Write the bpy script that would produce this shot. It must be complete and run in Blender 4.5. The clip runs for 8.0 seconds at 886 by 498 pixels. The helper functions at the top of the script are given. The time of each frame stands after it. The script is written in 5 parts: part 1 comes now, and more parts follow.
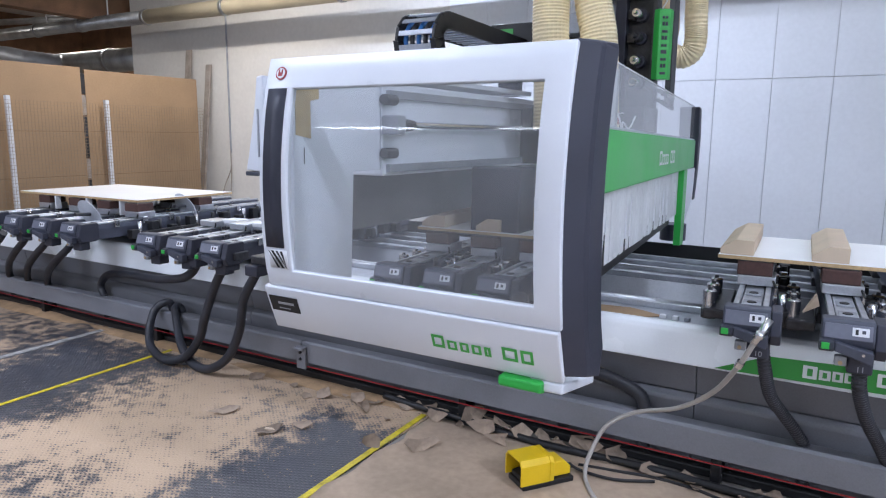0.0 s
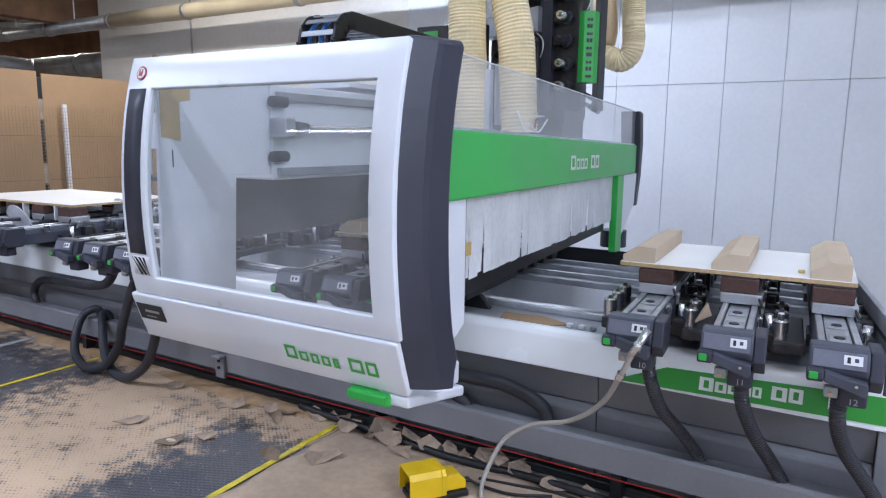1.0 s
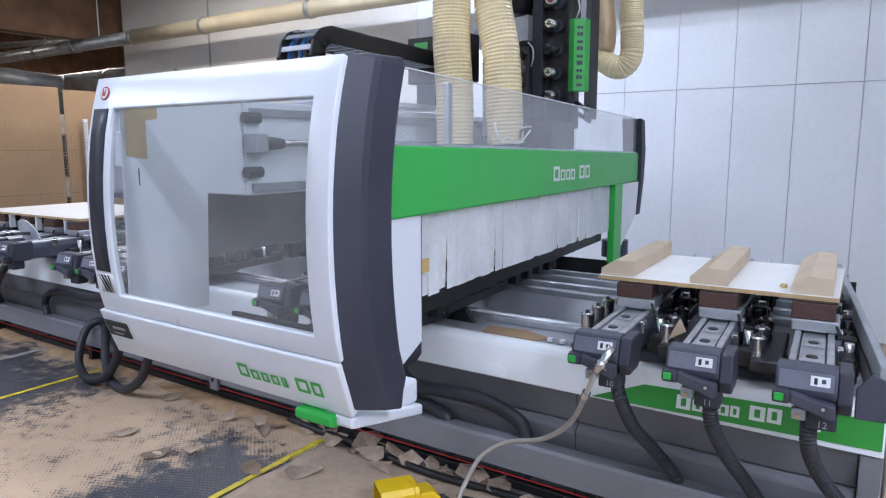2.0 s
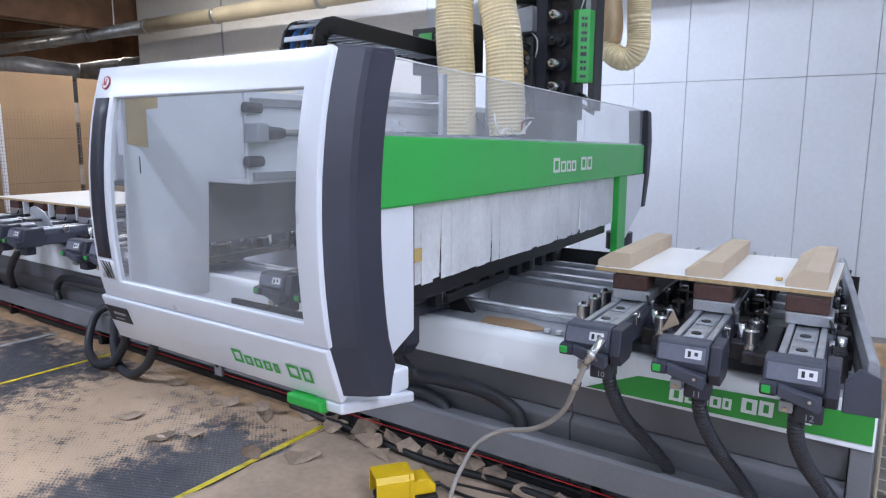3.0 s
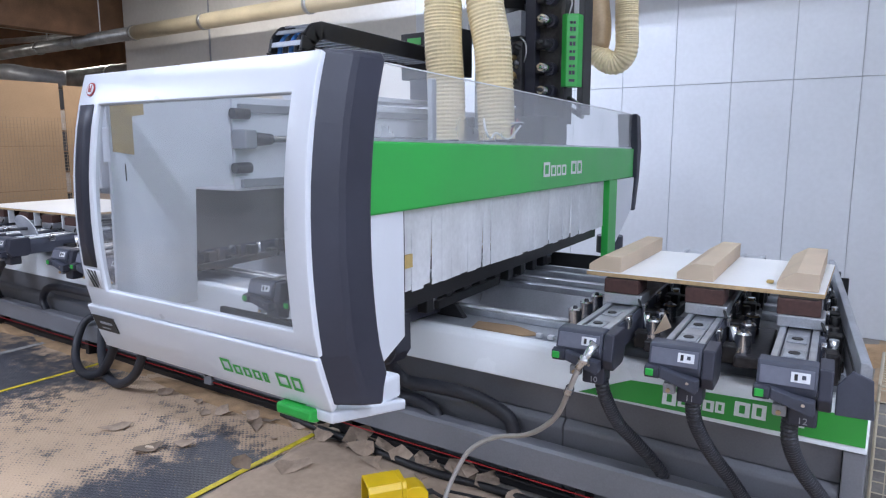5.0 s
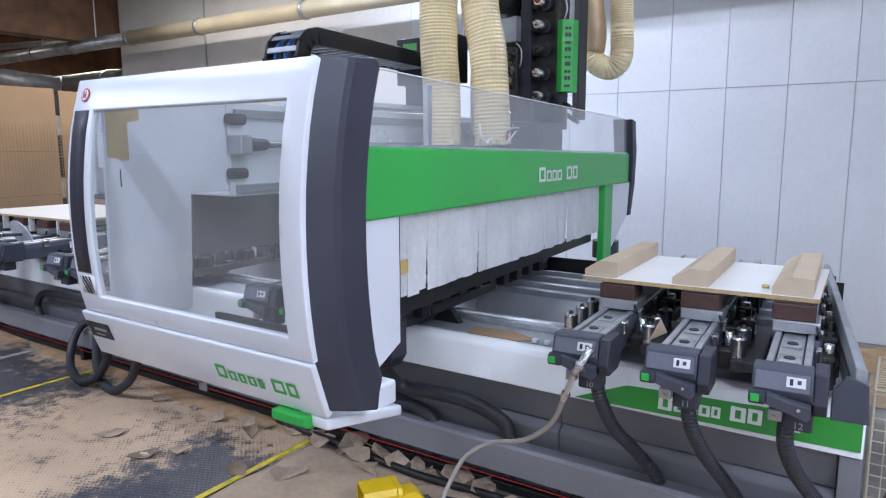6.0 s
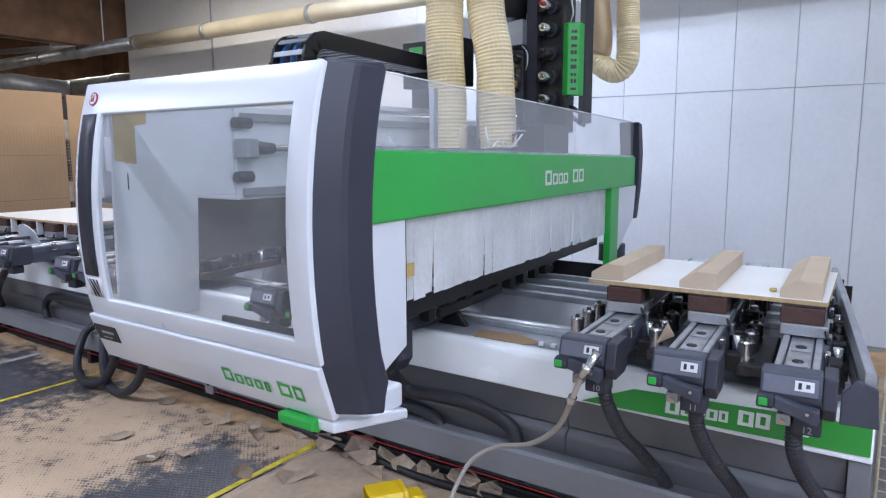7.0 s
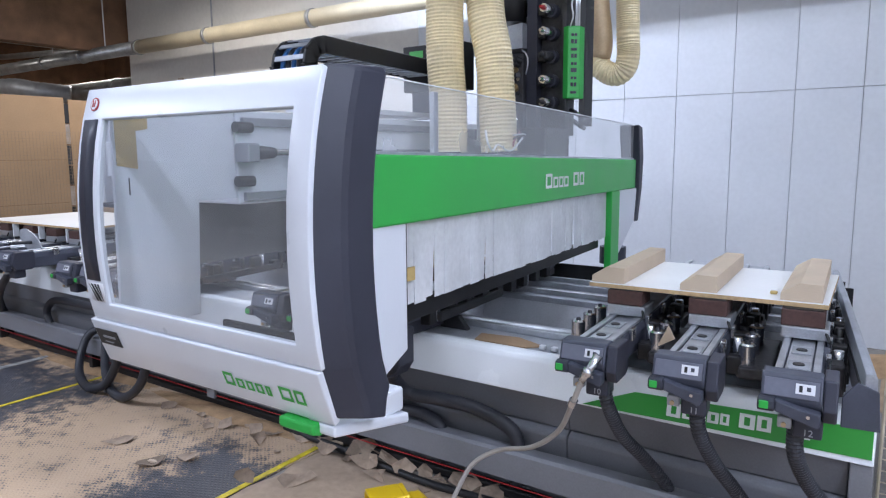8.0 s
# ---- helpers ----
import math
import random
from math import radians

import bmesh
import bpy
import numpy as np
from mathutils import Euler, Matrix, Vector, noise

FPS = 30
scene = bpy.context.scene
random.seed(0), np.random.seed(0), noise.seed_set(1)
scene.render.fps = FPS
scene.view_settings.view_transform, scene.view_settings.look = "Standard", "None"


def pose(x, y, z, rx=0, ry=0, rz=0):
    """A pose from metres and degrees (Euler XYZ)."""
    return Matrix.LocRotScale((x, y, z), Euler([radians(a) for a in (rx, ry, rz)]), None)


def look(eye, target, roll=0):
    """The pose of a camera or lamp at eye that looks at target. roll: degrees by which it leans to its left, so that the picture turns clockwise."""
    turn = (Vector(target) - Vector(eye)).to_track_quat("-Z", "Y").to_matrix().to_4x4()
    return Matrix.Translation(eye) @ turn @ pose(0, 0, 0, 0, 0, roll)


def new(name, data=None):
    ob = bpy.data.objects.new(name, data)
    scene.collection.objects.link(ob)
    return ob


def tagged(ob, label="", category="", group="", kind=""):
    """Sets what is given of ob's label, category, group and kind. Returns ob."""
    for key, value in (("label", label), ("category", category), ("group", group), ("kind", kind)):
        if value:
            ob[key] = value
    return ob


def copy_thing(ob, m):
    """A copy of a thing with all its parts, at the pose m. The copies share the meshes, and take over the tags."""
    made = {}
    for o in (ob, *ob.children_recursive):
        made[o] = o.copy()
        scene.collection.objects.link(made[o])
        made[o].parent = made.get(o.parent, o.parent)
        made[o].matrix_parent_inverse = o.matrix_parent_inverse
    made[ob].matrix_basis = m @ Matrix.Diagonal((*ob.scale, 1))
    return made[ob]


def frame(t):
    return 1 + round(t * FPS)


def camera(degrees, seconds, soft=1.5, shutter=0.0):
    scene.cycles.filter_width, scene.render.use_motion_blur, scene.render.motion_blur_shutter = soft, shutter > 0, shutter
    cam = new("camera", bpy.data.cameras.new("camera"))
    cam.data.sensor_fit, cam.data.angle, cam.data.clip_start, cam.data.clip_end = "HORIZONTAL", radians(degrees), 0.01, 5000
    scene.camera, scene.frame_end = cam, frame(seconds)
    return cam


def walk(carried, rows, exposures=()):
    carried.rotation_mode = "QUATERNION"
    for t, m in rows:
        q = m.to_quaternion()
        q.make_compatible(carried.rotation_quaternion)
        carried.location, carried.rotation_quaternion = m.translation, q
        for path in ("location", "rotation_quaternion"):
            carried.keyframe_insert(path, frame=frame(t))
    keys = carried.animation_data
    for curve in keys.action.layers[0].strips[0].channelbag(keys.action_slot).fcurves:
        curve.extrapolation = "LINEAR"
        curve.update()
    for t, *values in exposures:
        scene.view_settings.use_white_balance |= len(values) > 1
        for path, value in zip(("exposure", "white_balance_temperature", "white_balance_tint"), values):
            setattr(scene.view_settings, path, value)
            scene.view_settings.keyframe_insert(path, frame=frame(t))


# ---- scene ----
cam = camera(66.42, 8.0, soft=1.2)
PATH = [
    (0, (2.0483, -3.1764, 1.6564), (1.0358, -1.4840, 1.3235), 0.57),
    (0.5, (2.2999, -3.0221, 1.6608), (1.2714, -1.3420, 1.3152), -0.71),
    (1, (2.4377, -2.8273, 1.6468), (1.4214, -1.1338, 1.3320), 0.68),
    (1.5, (2.5597, -2.7017, 1.6799), (1.4894, -1.0373, 1.3898), -0.07),
    (3, (2.7395, -2.6157, 1.6813), (1.6021, -1.0028, 1.3571), 0.26),
    (3.5, (2.7383, -2.6292, 1.6827), (1.6006, -1.0141, 1.3707), 0.20),
    (4, (2.7355, -2.6243, 1.6842), (1.5999, -1.0073, 1.3753), -0.02),
    (4.5, (2.7272, -2.6032, 1.6810), (1.6025, -0.9794, 1.3675), -0.10),
    (6, (2.7291, -2.5962, 1.6832), (1.6210, -0.9578, 1.3873), -0.18),
    (6.5, (2.7245, -2.5919, 1.6844), (1.6088, -0.9577, 1.3934), -0.20),
    (7, (2.7261, -2.5960, 1.6826), (1.6035, -0.9657, 1.3963), -0.26),
    (7.5, (2.7286, -2.5961, 1.6852), (1.6041, -0.9665, 1.4029), -0.39),
    (8, (2.7311, -2.5974, 1.6863), (1.6044, -0.9684, 1.4087), -0.45),
]
walk(cam, [(t, look(eye, target, roll)) for t, eye, target, roll in PATH])

# ---- world and lights ----
world = bpy.data.worlds.new("workshop_air")
scene.world = world
world.use_nodes = True
world.node_tree.nodes["Background"].inputs[0].default_value = (0.68, 0.80, 1.0, 1)
world.node_tree.nodes["Background"].inputs[1].default_value = 0.18
LAMP_POWER = 100
COOL, WARM = (0.72, 0.81, 1.04), (1.0, 0.93, 0.86)
# Tube lamps mirror in the pane; several here are added, unseen, as fill.
LAMPS = [(-5.4, -8.6, 0.7, COOL), (-1.6, -8.6, 0.7, COOL), (2.2, -8.6, 0.7, COOL), (-5.4, -4.6, 2.4, COOL), (-1.6, -2.4, 0.95, COOL), (2.8, -1.3, 0.5, COOL),
         # The pair near x = 6 is invented to brighten faces towards +x.
         (-5.0, 2.3, 0.75, WARM), (-1.6, 2.6, 1.3, COOL), (0.9, 2.3, 0.5, COOL), (6.3, -2.6, 2.9, COOL), (5.9, -6.4, 0.8, COOL), (-12.0, 0.6, 0.8, WARM), (-12.0, 5.6, 0.9, WARM)]
LAMP_Z = 4.05


# ---- materials ----
def mat(name, col, rough=0.5, metal=0.0, var=0.12, scale=6.0, bump=0.0, grain=60.0, dark=None, island=0.0, spec=0.5):
    m = bpy.data.materials.new(name)
    m.use_nodes = True
    nt = m.node_tree
    b = nt.nodes["Principled BSDF"]
    tc = nt.nodes.new("ShaderNodeTexCoord")
    n1 = nt.nodes.new("ShaderNodeTexNoise")
    n1.inputs["Scale"].default_value = scale
    n1.inputs["Detail"].default_value = 6
    n2 = nt.nodes.new("ShaderNodeTexNoise")
    n2.inputs["Scale"].default_value = grain
    n2.inputs["Detail"].default_value = 3
    for n in (n1, n2):
        nt.links.new(tc.outputs["Object"], n.inputs["Vector"])
    mx = nt.nodes.new("ShaderNodeMix")
    mx.data_type = "RGBA"
    d = dark or tuple(c * (1 - 2.2 * var) for c in col)
    mx.inputs[6].default_value = (*d, 1)
    mx.inputs[7].default_value = (*[min(1, c * (1 + var * 0.6)) for c in col], 1)
    ad = nt.nodes.new("ShaderNodeMath")
    ad.operation = "MULTIPLY_ADD"
    nt.links.new(n2.outputs[0], ad.inputs[0])
    ad.inputs[1].default_value = 0.45
    nt.links.new(n1.outputs[0], ad.inputs[2])
    cr = nt.nodes.new("ShaderNodeMapRange")
    cr.inputs[1].default_value, cr.inputs[2].default_value = 0.45, 0.95
    nt.links.new(ad.outputs[0], cr.inputs[0])
    nt.links.new(cr.outputs[0], mx.inputs[0])
    out = mx.outputs[2]
    if island:
        oi = nt.nodes.new("ShaderNodeObjectInfo")
        hv = nt.nodes.new("ShaderNodeHueSaturation")
        mr = nt.nodes.new("ShaderNodeMapRange")
        mr.inputs[3].default_value, mr.inputs[4].default_value = 1 - island, 1 + island
        nt.links.new(oi.outputs["Random"], mr.inputs[0])
        nt.links.new(mr.outputs[0], hv.inputs["Value"])
        nt.links.new(out, hv.inputs["Color"])
        out = hv.outputs[0]
    nt.links.new(out, b.inputs["Base Color"])
    b.inputs["Metallic"].default_value = metal
    b.inputs["Specular IOR Level"].default_value = spec
    rr = nt.nodes.new("ShaderNodeMapRange")
    rr.inputs[3].default_value, rr.inputs[4].default_value = max(0.03, rough - 0.1), min(1, rough + 0.1)
    nt.links.new(n1.outputs[0], rr.inputs[0])
    nt.links.new(rr.outputs[0], b.inputs["Roughness"])
    if bump:
        bp = nt.nodes.new("ShaderNodeBump")
        bp.inputs["Strength"].default_value = bump
        bp.inputs["Distance"].default_value = 0.01
        nt.links.new(n2.outputs[0], bp.inputs["Height"])
        nt.links.new(bp.outputs[0], b.inputs["Normal"])
    return m


def glass(name, tint, haze, hazecol=(0.7, 0.72, 0.75), gloss=0.04):
    m = bpy.data.materials.new(name)
    m.use_nodes = True
    nt = m.node_tree
    nt.nodes.remove(nt.nodes["Principled BSDF"])
    o = nt.nodes["Material Output"]
    tr = nt.nodes.new("ShaderNodeBsdfTransparent")
    tr.inputs[0].default_value = (*tint, 1)
    df = nt.nodes.new("ShaderNodeBsdfDiffuse")
    df.inputs[0].default_value = (*hazecol, 1)
    gl = nt.nodes.new("ShaderNodeBsdfGlossy")
    gl.inputs["Roughness"].default_value = gloss
    nz = nt.nodes.new("ShaderNodeTexNoise")
    nz.inputs["Scale"].default_value = 3.5
    nz.inputs["Detail"].default_value = 8
    tc = nt.nodes.new("ShaderNodeTexCoord")
    nt.links.new(tc.outputs["Object"], nz.inputs["Vector"])
    mr = nt.nodes.new("ShaderNodeMapRange")
    mr.inputs[1].default_value, mr.inputs[2].default_value = 0.3, 0.75
    mr.inputs[3].default_value, mr.inputs[4].default_value = haze * 0.82, haze * 1.2
    nt.links.new(nz.outputs[0], mr.inputs[0])
    m1 = nt.nodes.new("ShaderNodeMixShader")
    nt.links.new(mr.outputs[0], m1.inputs[0])
    nt.links.new(tr.outputs[0], m1.inputs[1])
    nt.links.new(df.outputs[0], m1.inputs[2])
    fr = nt.nodes.new("ShaderNodeFresnel")
    fr.inputs[0].default_value = 1.48
    m2 = nt.nodes.new("ShaderNodeMixShader")
    nt.links.new(fr.outputs[0], m2.inputs[0])
    nt.links.new(m1.outputs[0], m2.inputs[1])
    nt.links.new(gl.outputs[0], m2.inputs[2])
    nt.links.new(m2.outputs[0], o.inputs[0])
    return m


def glow(name, col, strength):
    m = bpy.data.materials.new(name)
    m.use_nodes = True
    b = m.node_tree.nodes["Principled BSDF"]
    b.inputs["Emission Color"].default_value = (*col, 1)
    b.inputs["Emission Strength"].default_value = strength
    return m


WHITE = mat("white_lacquer", (0.74, 0.77, 0.83), 0.3, var=0.03, scale=2.5, grain=300, bump=0.03)
BEDWHITE = mat("bed_white_lacquer", (0.82, 0.85, 0.88), 0.25, var=0.04, scale=2.0, grain=200, bump=0.03)
GREY = mat("bed_grey_lacquer", (0.150, 0.154, 0.172), 0.45, var=0.12, scale=2.2, grain=120, bump=0.04)
RAILGREY = mat("rail_grey_lacquer", (0.20, 0.204, 0.225), 0.45, var=0.1, scale=3, grain=120, bump=0.04)
DARK = mat("anthracite_plastic", (0.044, 0.046, 0.064), 0.44, var=0.12, scale=3, grain=400, bump=0.05, spec=0.32)
HEADGREY = mat("slate_plastic", (0.066, 0.072, 0.098), 0.5, var=0.12, scale=8, grain=300, bump=0.04, spec=0.35)
PANELM = mat("face_plate_plastic", (0.135, 0.142, 0.185), 0.45, var=0.1, scale=8)
BLACK = mat("black_steel", (0.012, 0.012, 0.014), 0.5, var=0.2, scale=6, grain=200, bump=0.05)
GREEN = mat("green_lacquer", (0.026, 0.41, 0.062), 0.38, var=0.04, scale=3, grain=200, bump=0.02)
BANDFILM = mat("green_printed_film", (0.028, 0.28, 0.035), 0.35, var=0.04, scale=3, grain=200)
LETTER = mat("green_print", (0.06, 0.42, 0.08), 0.45, var=0.03)
LETTERW = mat("white_print", (0.75, 0.78, 0.76), 0.45, var=0.05)
TRAYM = mat("bright_tray_sheet", (0.50, 0.52, 0.56), 0.45, metal=0.35, var=0.1, scale=3, grain=80, bump=0.04)
ALU = mat("milled_aluminium", (0.58, 0.60, 0.64), 0.38, metal=0.85, var=0.15, scale=9, grain=150, bump=0.05)
PLATE = mat("dull_aluminium", (0.40, 0.42, 0.46), 0.5, metal=0.5, var=0.15, scale=7, grain=120, bump=0.06)
CHROME = mat("chrome", (0.72, 0.73, 0.76), 0.24, metal=1.0, var=0.06)
STEEL = mat("dark_steel", (0.07, 0.07, 0.078), 0.45, metal=0.6, var=0.25, scale=12, bump=0.1)
HOSE = mat("grey_rubber_hose", (0.036, 0.038, 0.048), 0.45, var=0.15, scale=8, grain=90, bump=0.05, spec=0.4)
CREAM = mat("cream_hose", (0.86, 0.72, 0.45), 0.35, var=0.12, scale=4, grain=60)
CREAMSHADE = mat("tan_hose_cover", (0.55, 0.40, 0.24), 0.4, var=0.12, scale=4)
MDF = mat("raw_fibreboard", (0.58, 0.46, 0.34), 0.75, var=0.07, scale=5, grain=220, bump=0.08)
MDFEDGE = mat("chipboard_edge", (0.52, 0.36, 0.19), 0.8, var=0.16, scale=40, grain=260, bump=0.2)
MELAMINE = mat("white_melamine", (0.88, 0.88, 0.87), 0.35, var=0.03, scale=3)
POD = mat("brown_rubber_pod", (0.075, 0.034, 0.028), 0.7, var=0.2, scale=15, bump=0.1)
CARD = mat("brown_cardboard", (0.36, 0.235, 0.135), 0.8, var=0.1, scale=1.5, grain=60, bump=0.05)
SCRAP = mat("torn_kraft_paper", (0.36, 0.27, 0.20), 0.85, var=0.18, scale=9, grain=40, bump=0.3, island=0.35)
PAPER = mat("kraft_paper", (0.47, 0.355, 0.26), 0.8, var=0.14, scale=2.5, grain=25, bump=0.25, island=0.2)
DULLWIRE = mat("dull_brown_wire", (0.30, 0.215, 0.135), 0.6, var=0.1)
SAWDUST = mat("sawdust", (0.40, 0.285, 0.18), 0.95, var=0.2, scale=6, grain=120, bump=0.4)
WIRE = mat("cream_wire", (0.46, 0.40, 0.30), 0.5, var=0.1)
WALLM = mat("wall_panel_paint", (0.68, 0.705, 0.755), 0.55, var=0.05, scale=0.9, grain=25, bump=0.03, island=0.02)
JOINT = mat("wall_joint", (0.50, 0.51, 0.54), 0.8, var=0.1)
WOOD = mat("dark_brown_boards", (0.23, 0.125, 0.07), 0.7, var=0.25, scale=3, bump=0.1)
PLANK = mat("grey_weathered_wood", (0.36, 0.31, 0.27), 0.8, var=0.2, scale=6, bump=0.15)
DUCTM = mat("galvanised_duct", (0.45, 0.46, 0.47), 0.35, metal=0.8, var=0.2, scale=4)
PIPECREAM = mat("cream_pipe", (0.62, 0.55, 0.40), 0.45, var=0.1, scale=3)
YELLOW = mat("yellow_plastic", (0.85, 0.56, 0.012), 0.4, var=0.06, scale=8, grain=250, bump=0.03)
TAPE = mat("yellow_tape", (0.75, 0.60, 0.03), 0.55, var=0.25, scale=14, grain=90)
WHITETAPE = mat("worn_white_line", (0.42, 0.41, 0.40), 0.7, var=0.3, scale=14, grain=90)
RED = mat("red_plastic", (0.36, 0.022, 0.026), 0.45, var=0.15)
BLUE = mat("blue_cable", (0.03, 0.16, 0.45), 0.45, var=0.1)
LABELM = mat("white_label", (0.72, 0.73, 0.76), 0.5, var=0.04)
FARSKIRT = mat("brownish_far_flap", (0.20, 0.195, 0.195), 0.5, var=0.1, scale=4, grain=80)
SKIRT = mat("grey_white_flap", (0.72, 0.735, 0.76), 0.5, var=0.10, scale=4, grain=40, bump=0.08, island=0.015)
CEIL = mat("ceiling_paint", (0.76, 0.76, 0.75), 0.8, var=0.08, scale=1)
CONCRETE = mat("concrete", (0.27, 0.25, 0.23), 0.8, var=0.2, scale=2, grain=50, bump=0.15)
OCHRE = mat("masking_tape", (0.52, 0.37, 0.14), 0.7, var=0.1, scale=8)
AIRHOSE = mat("clear_air_hose", (0.42, 0.39, 0.36), 0.35, var=0.1, scale=8)
PANE = glass("polycarbonate_window", (0.84, 0.85, 0.87), 0.165)
# Haze stands for dust plus pale reflection, mixed in as diffuse white.
SIDEPANE = glass("hazed_polycarbonate", (0.93, 0.94, 0.95), 0.31)


def matted_floor():
    """Dark ribbed rubber with drifts of sawdust."""
    m = bpy.data.materials.new("rubber_mat_with_sawdust")
    m.use_nodes = True
    nt = m.node_tree
    b = nt.nodes["Principled BSDF"]
    L = nt.links.new

    def node(kind, **kw):
        n = nt.nodes.new(kind)
        for k, v in kw.items():
            n.inputs[k].default_value = v
        return n

    def math_(op, a, c=0.0):
        n = nt.nodes.new("ShaderNodeMath")
        n.operation = op
        for i, q in enumerate((a, c)):
            if isinstance(q, (int, float)):
                n.inputs[i].default_value = q
            else:
                L(q, n.inputs[i])
        return n.outputs[0]

    tc = nt.nodes.new("ShaderNodeTexCoord")
    sep = nt.nodes.new("ShaderNodeSeparateXYZ")
    L(tc.outputs["Object"], sep.inputs[0])
    X, Y = sep.outputs[0], sep.outputs[1]
    big = node("ShaderNodeTexNoise", Scale=1.6, Detail=5.0)
    mid = node("ShaderNodeTexNoise", Scale=11.0, Detail=6.0, Roughness=0.65)
    fine = node("ShaderNodeTexNoise", Scale=120.0, Detail=3.0)
    for n in (big, mid, fine):
        L(tc.outputs["Object"], n.inputs["Vector"])
    # the drift lies between the tapes; a strip along the second tape is swept bare
    def ramp_(v, lo, width):
        return math_("DIVIDE", math_("SUBTRACT", v, lo), width)

    drift = math_("MINIMUM", math_("MINIMUM", ramp_(X, -2.12, 0.5), ramp_(X, -0.40, -0.34)), math_("MINIMUM", ramp_(Y, -2.3, 1.1), 1.0))
    foot = math_("MINIMUM", ramp_(Y, -0.30, 0.22), ramp_(X, -2.15, 0.4))
    far = math_("MULTIPLY", math_("SUBTRACT", 0.28, math_("ABSOLUTE", math_("SUBTRACT", Y, 0.06))), 2.2)
    beyond = math_("MINIMUM", ramp_(X, -3.10, -0.5), 0.45)
    base = math_("MAXIMUM", math_("MINIMUM", math_("MAXIMUM", drift, foot), 1.0), math_("MAXIMUM", math_("MAXIMUM", far, beyond), -0.7))
    s = math_("ADD", math_("MULTIPLY", base, 0.62), math_("MULTIPLY", math_("SUBTRACT", big.outputs[0], 0.52), 1.5))
    s = math_("ADD", s, math_("MULTIPLY", math_("SUBTRACT", mid.outputs[0], 0.5), 2.1))
    s = math_("ADD", s, math_("MULTIPLY", math_("SUBTRACT", fine.outputs[0], 0.5), 0.7))
    # rows of short studs show through where the dust is thin
    wob = math_("MULTIPLY", mid.outputs[0], 5.0)
    sx = math_("SINE", math_("ADD", math_("MULTIPLY", X, 150.0), wob))
    sy = math_("SINE", math_("ADD", math_("MULTIPLY", math_("ADD", Y, math_("MULTIPLY", X, 0.2)), 230.0), wob))
    stud = math_("MAXIMUM", math_("MULTIPLY", sx, sy), 0.0)
    s = math_("SUBTRACT", s, math_("MULTIPLY", stud, 0.34))
    ramp = nt.nodes.new("ShaderNodeMapRange")
    ramp.inputs[1].default_value, ramp.inputs[2].default_value = 0.0, 0.36
    L(s, ramp.inputs[0])
    rub = nt.nodes.new("ShaderNodeMix")
    rub.data_type = "RGBA"
    rub.inputs[6].default_value, rub.inputs[7].default_value = (0.030, 0.032, 0.041, 1), (0.092, 0.095, 0.110, 1)
    L(mid.outputs[0], rub.inputs[0])
    dust = nt.nodes.new("ShaderNodeMix")
    dust.data_type = "RGBA"
    dust.inputs[6].default_value, dust.inputs[7].default_value = (0.34, 0.235, 0.15, 1), (0.66, 0.49, 0.345, 1)
    fm = math_("ADD", math_("MULTIPLY", fine.outputs[0], 0.6), math_("MULTIPLY", big.outputs[0], 0.4))
    L(fm, dust.inputs[0])
    mx = nt.nodes.new("ShaderNodeMix")
    mx.data_type = "RGBA"
    L(ramp.outputs[0], mx.inputs[0])
    L(rub.outputs[2], mx.inputs[6])
    L(dust.outputs[2], mx.inputs[7])
    L(mx.outputs[2], b.inputs["Base Color"])
    rr = nt.nodes.new("ShaderNodeMapRange")
    rr.inputs[3].default_value, rr.inputs[4].default_value = 0.42, 0.9
    L(ramp.outputs[0], rr.inputs[0])
    L(rr.outputs[0], b.inputs["Roughness"])
    bp = node("ShaderNodeBump", Strength=0.6, Distance=0.008)
    L(math_("ADD", math_("ADD", math_("MULTIPLY", ramp.outputs[0], 1.0), math_("MULTIPLY", fine.outputs[0], 0.5)), math_("MULTIPLY", stud, 0.5)), bp.inputs["Height"])
    L(bp.outputs[0], b.inputs["Normal"])
    return m


MATFLOOR = matted_floor()


# ---- mesh helpers ----
def bx(bm, x0, x1, y0, y1, z0, z1, bev=0.0, m=None):
    r = bmesh.ops.create_cube(bm, size=1)["verts"]
    for v in r:
        v.co = Vector((x0 + (v.co.x + 0.5) * (x1 - x0), y0 + (v.co.y + 0.5) * (y1 - y0), z0 + (v.co.z + 0.5) * (z1 - z0)))
        if m is not None:
            v.co = m @ v.co
    if bev:
        es = list({e for v in r for e in v.link_edges})
        bmesh.ops.bevel(bm, geom=es, offset=bev, segments=2, affect="EDGES", profile=0.5)
    return bm


def cyl(bm, p0, p1, r0, r1=None, seg=16):
    p0, p1 = Vector(p0), Vector(p1)
    d = p1 - p0
    m = Matrix.Translation((p0 + p1) / 2) @ d.to_track_quat("Z", "Y").to_matrix().to_4x4()
    bmesh.ops.create_cone(bm, cap_ends=True, segments=seg, radius1=r0, radius2=r0 if r1 is None else r1, depth=d.length, matrix=m)
    return bm


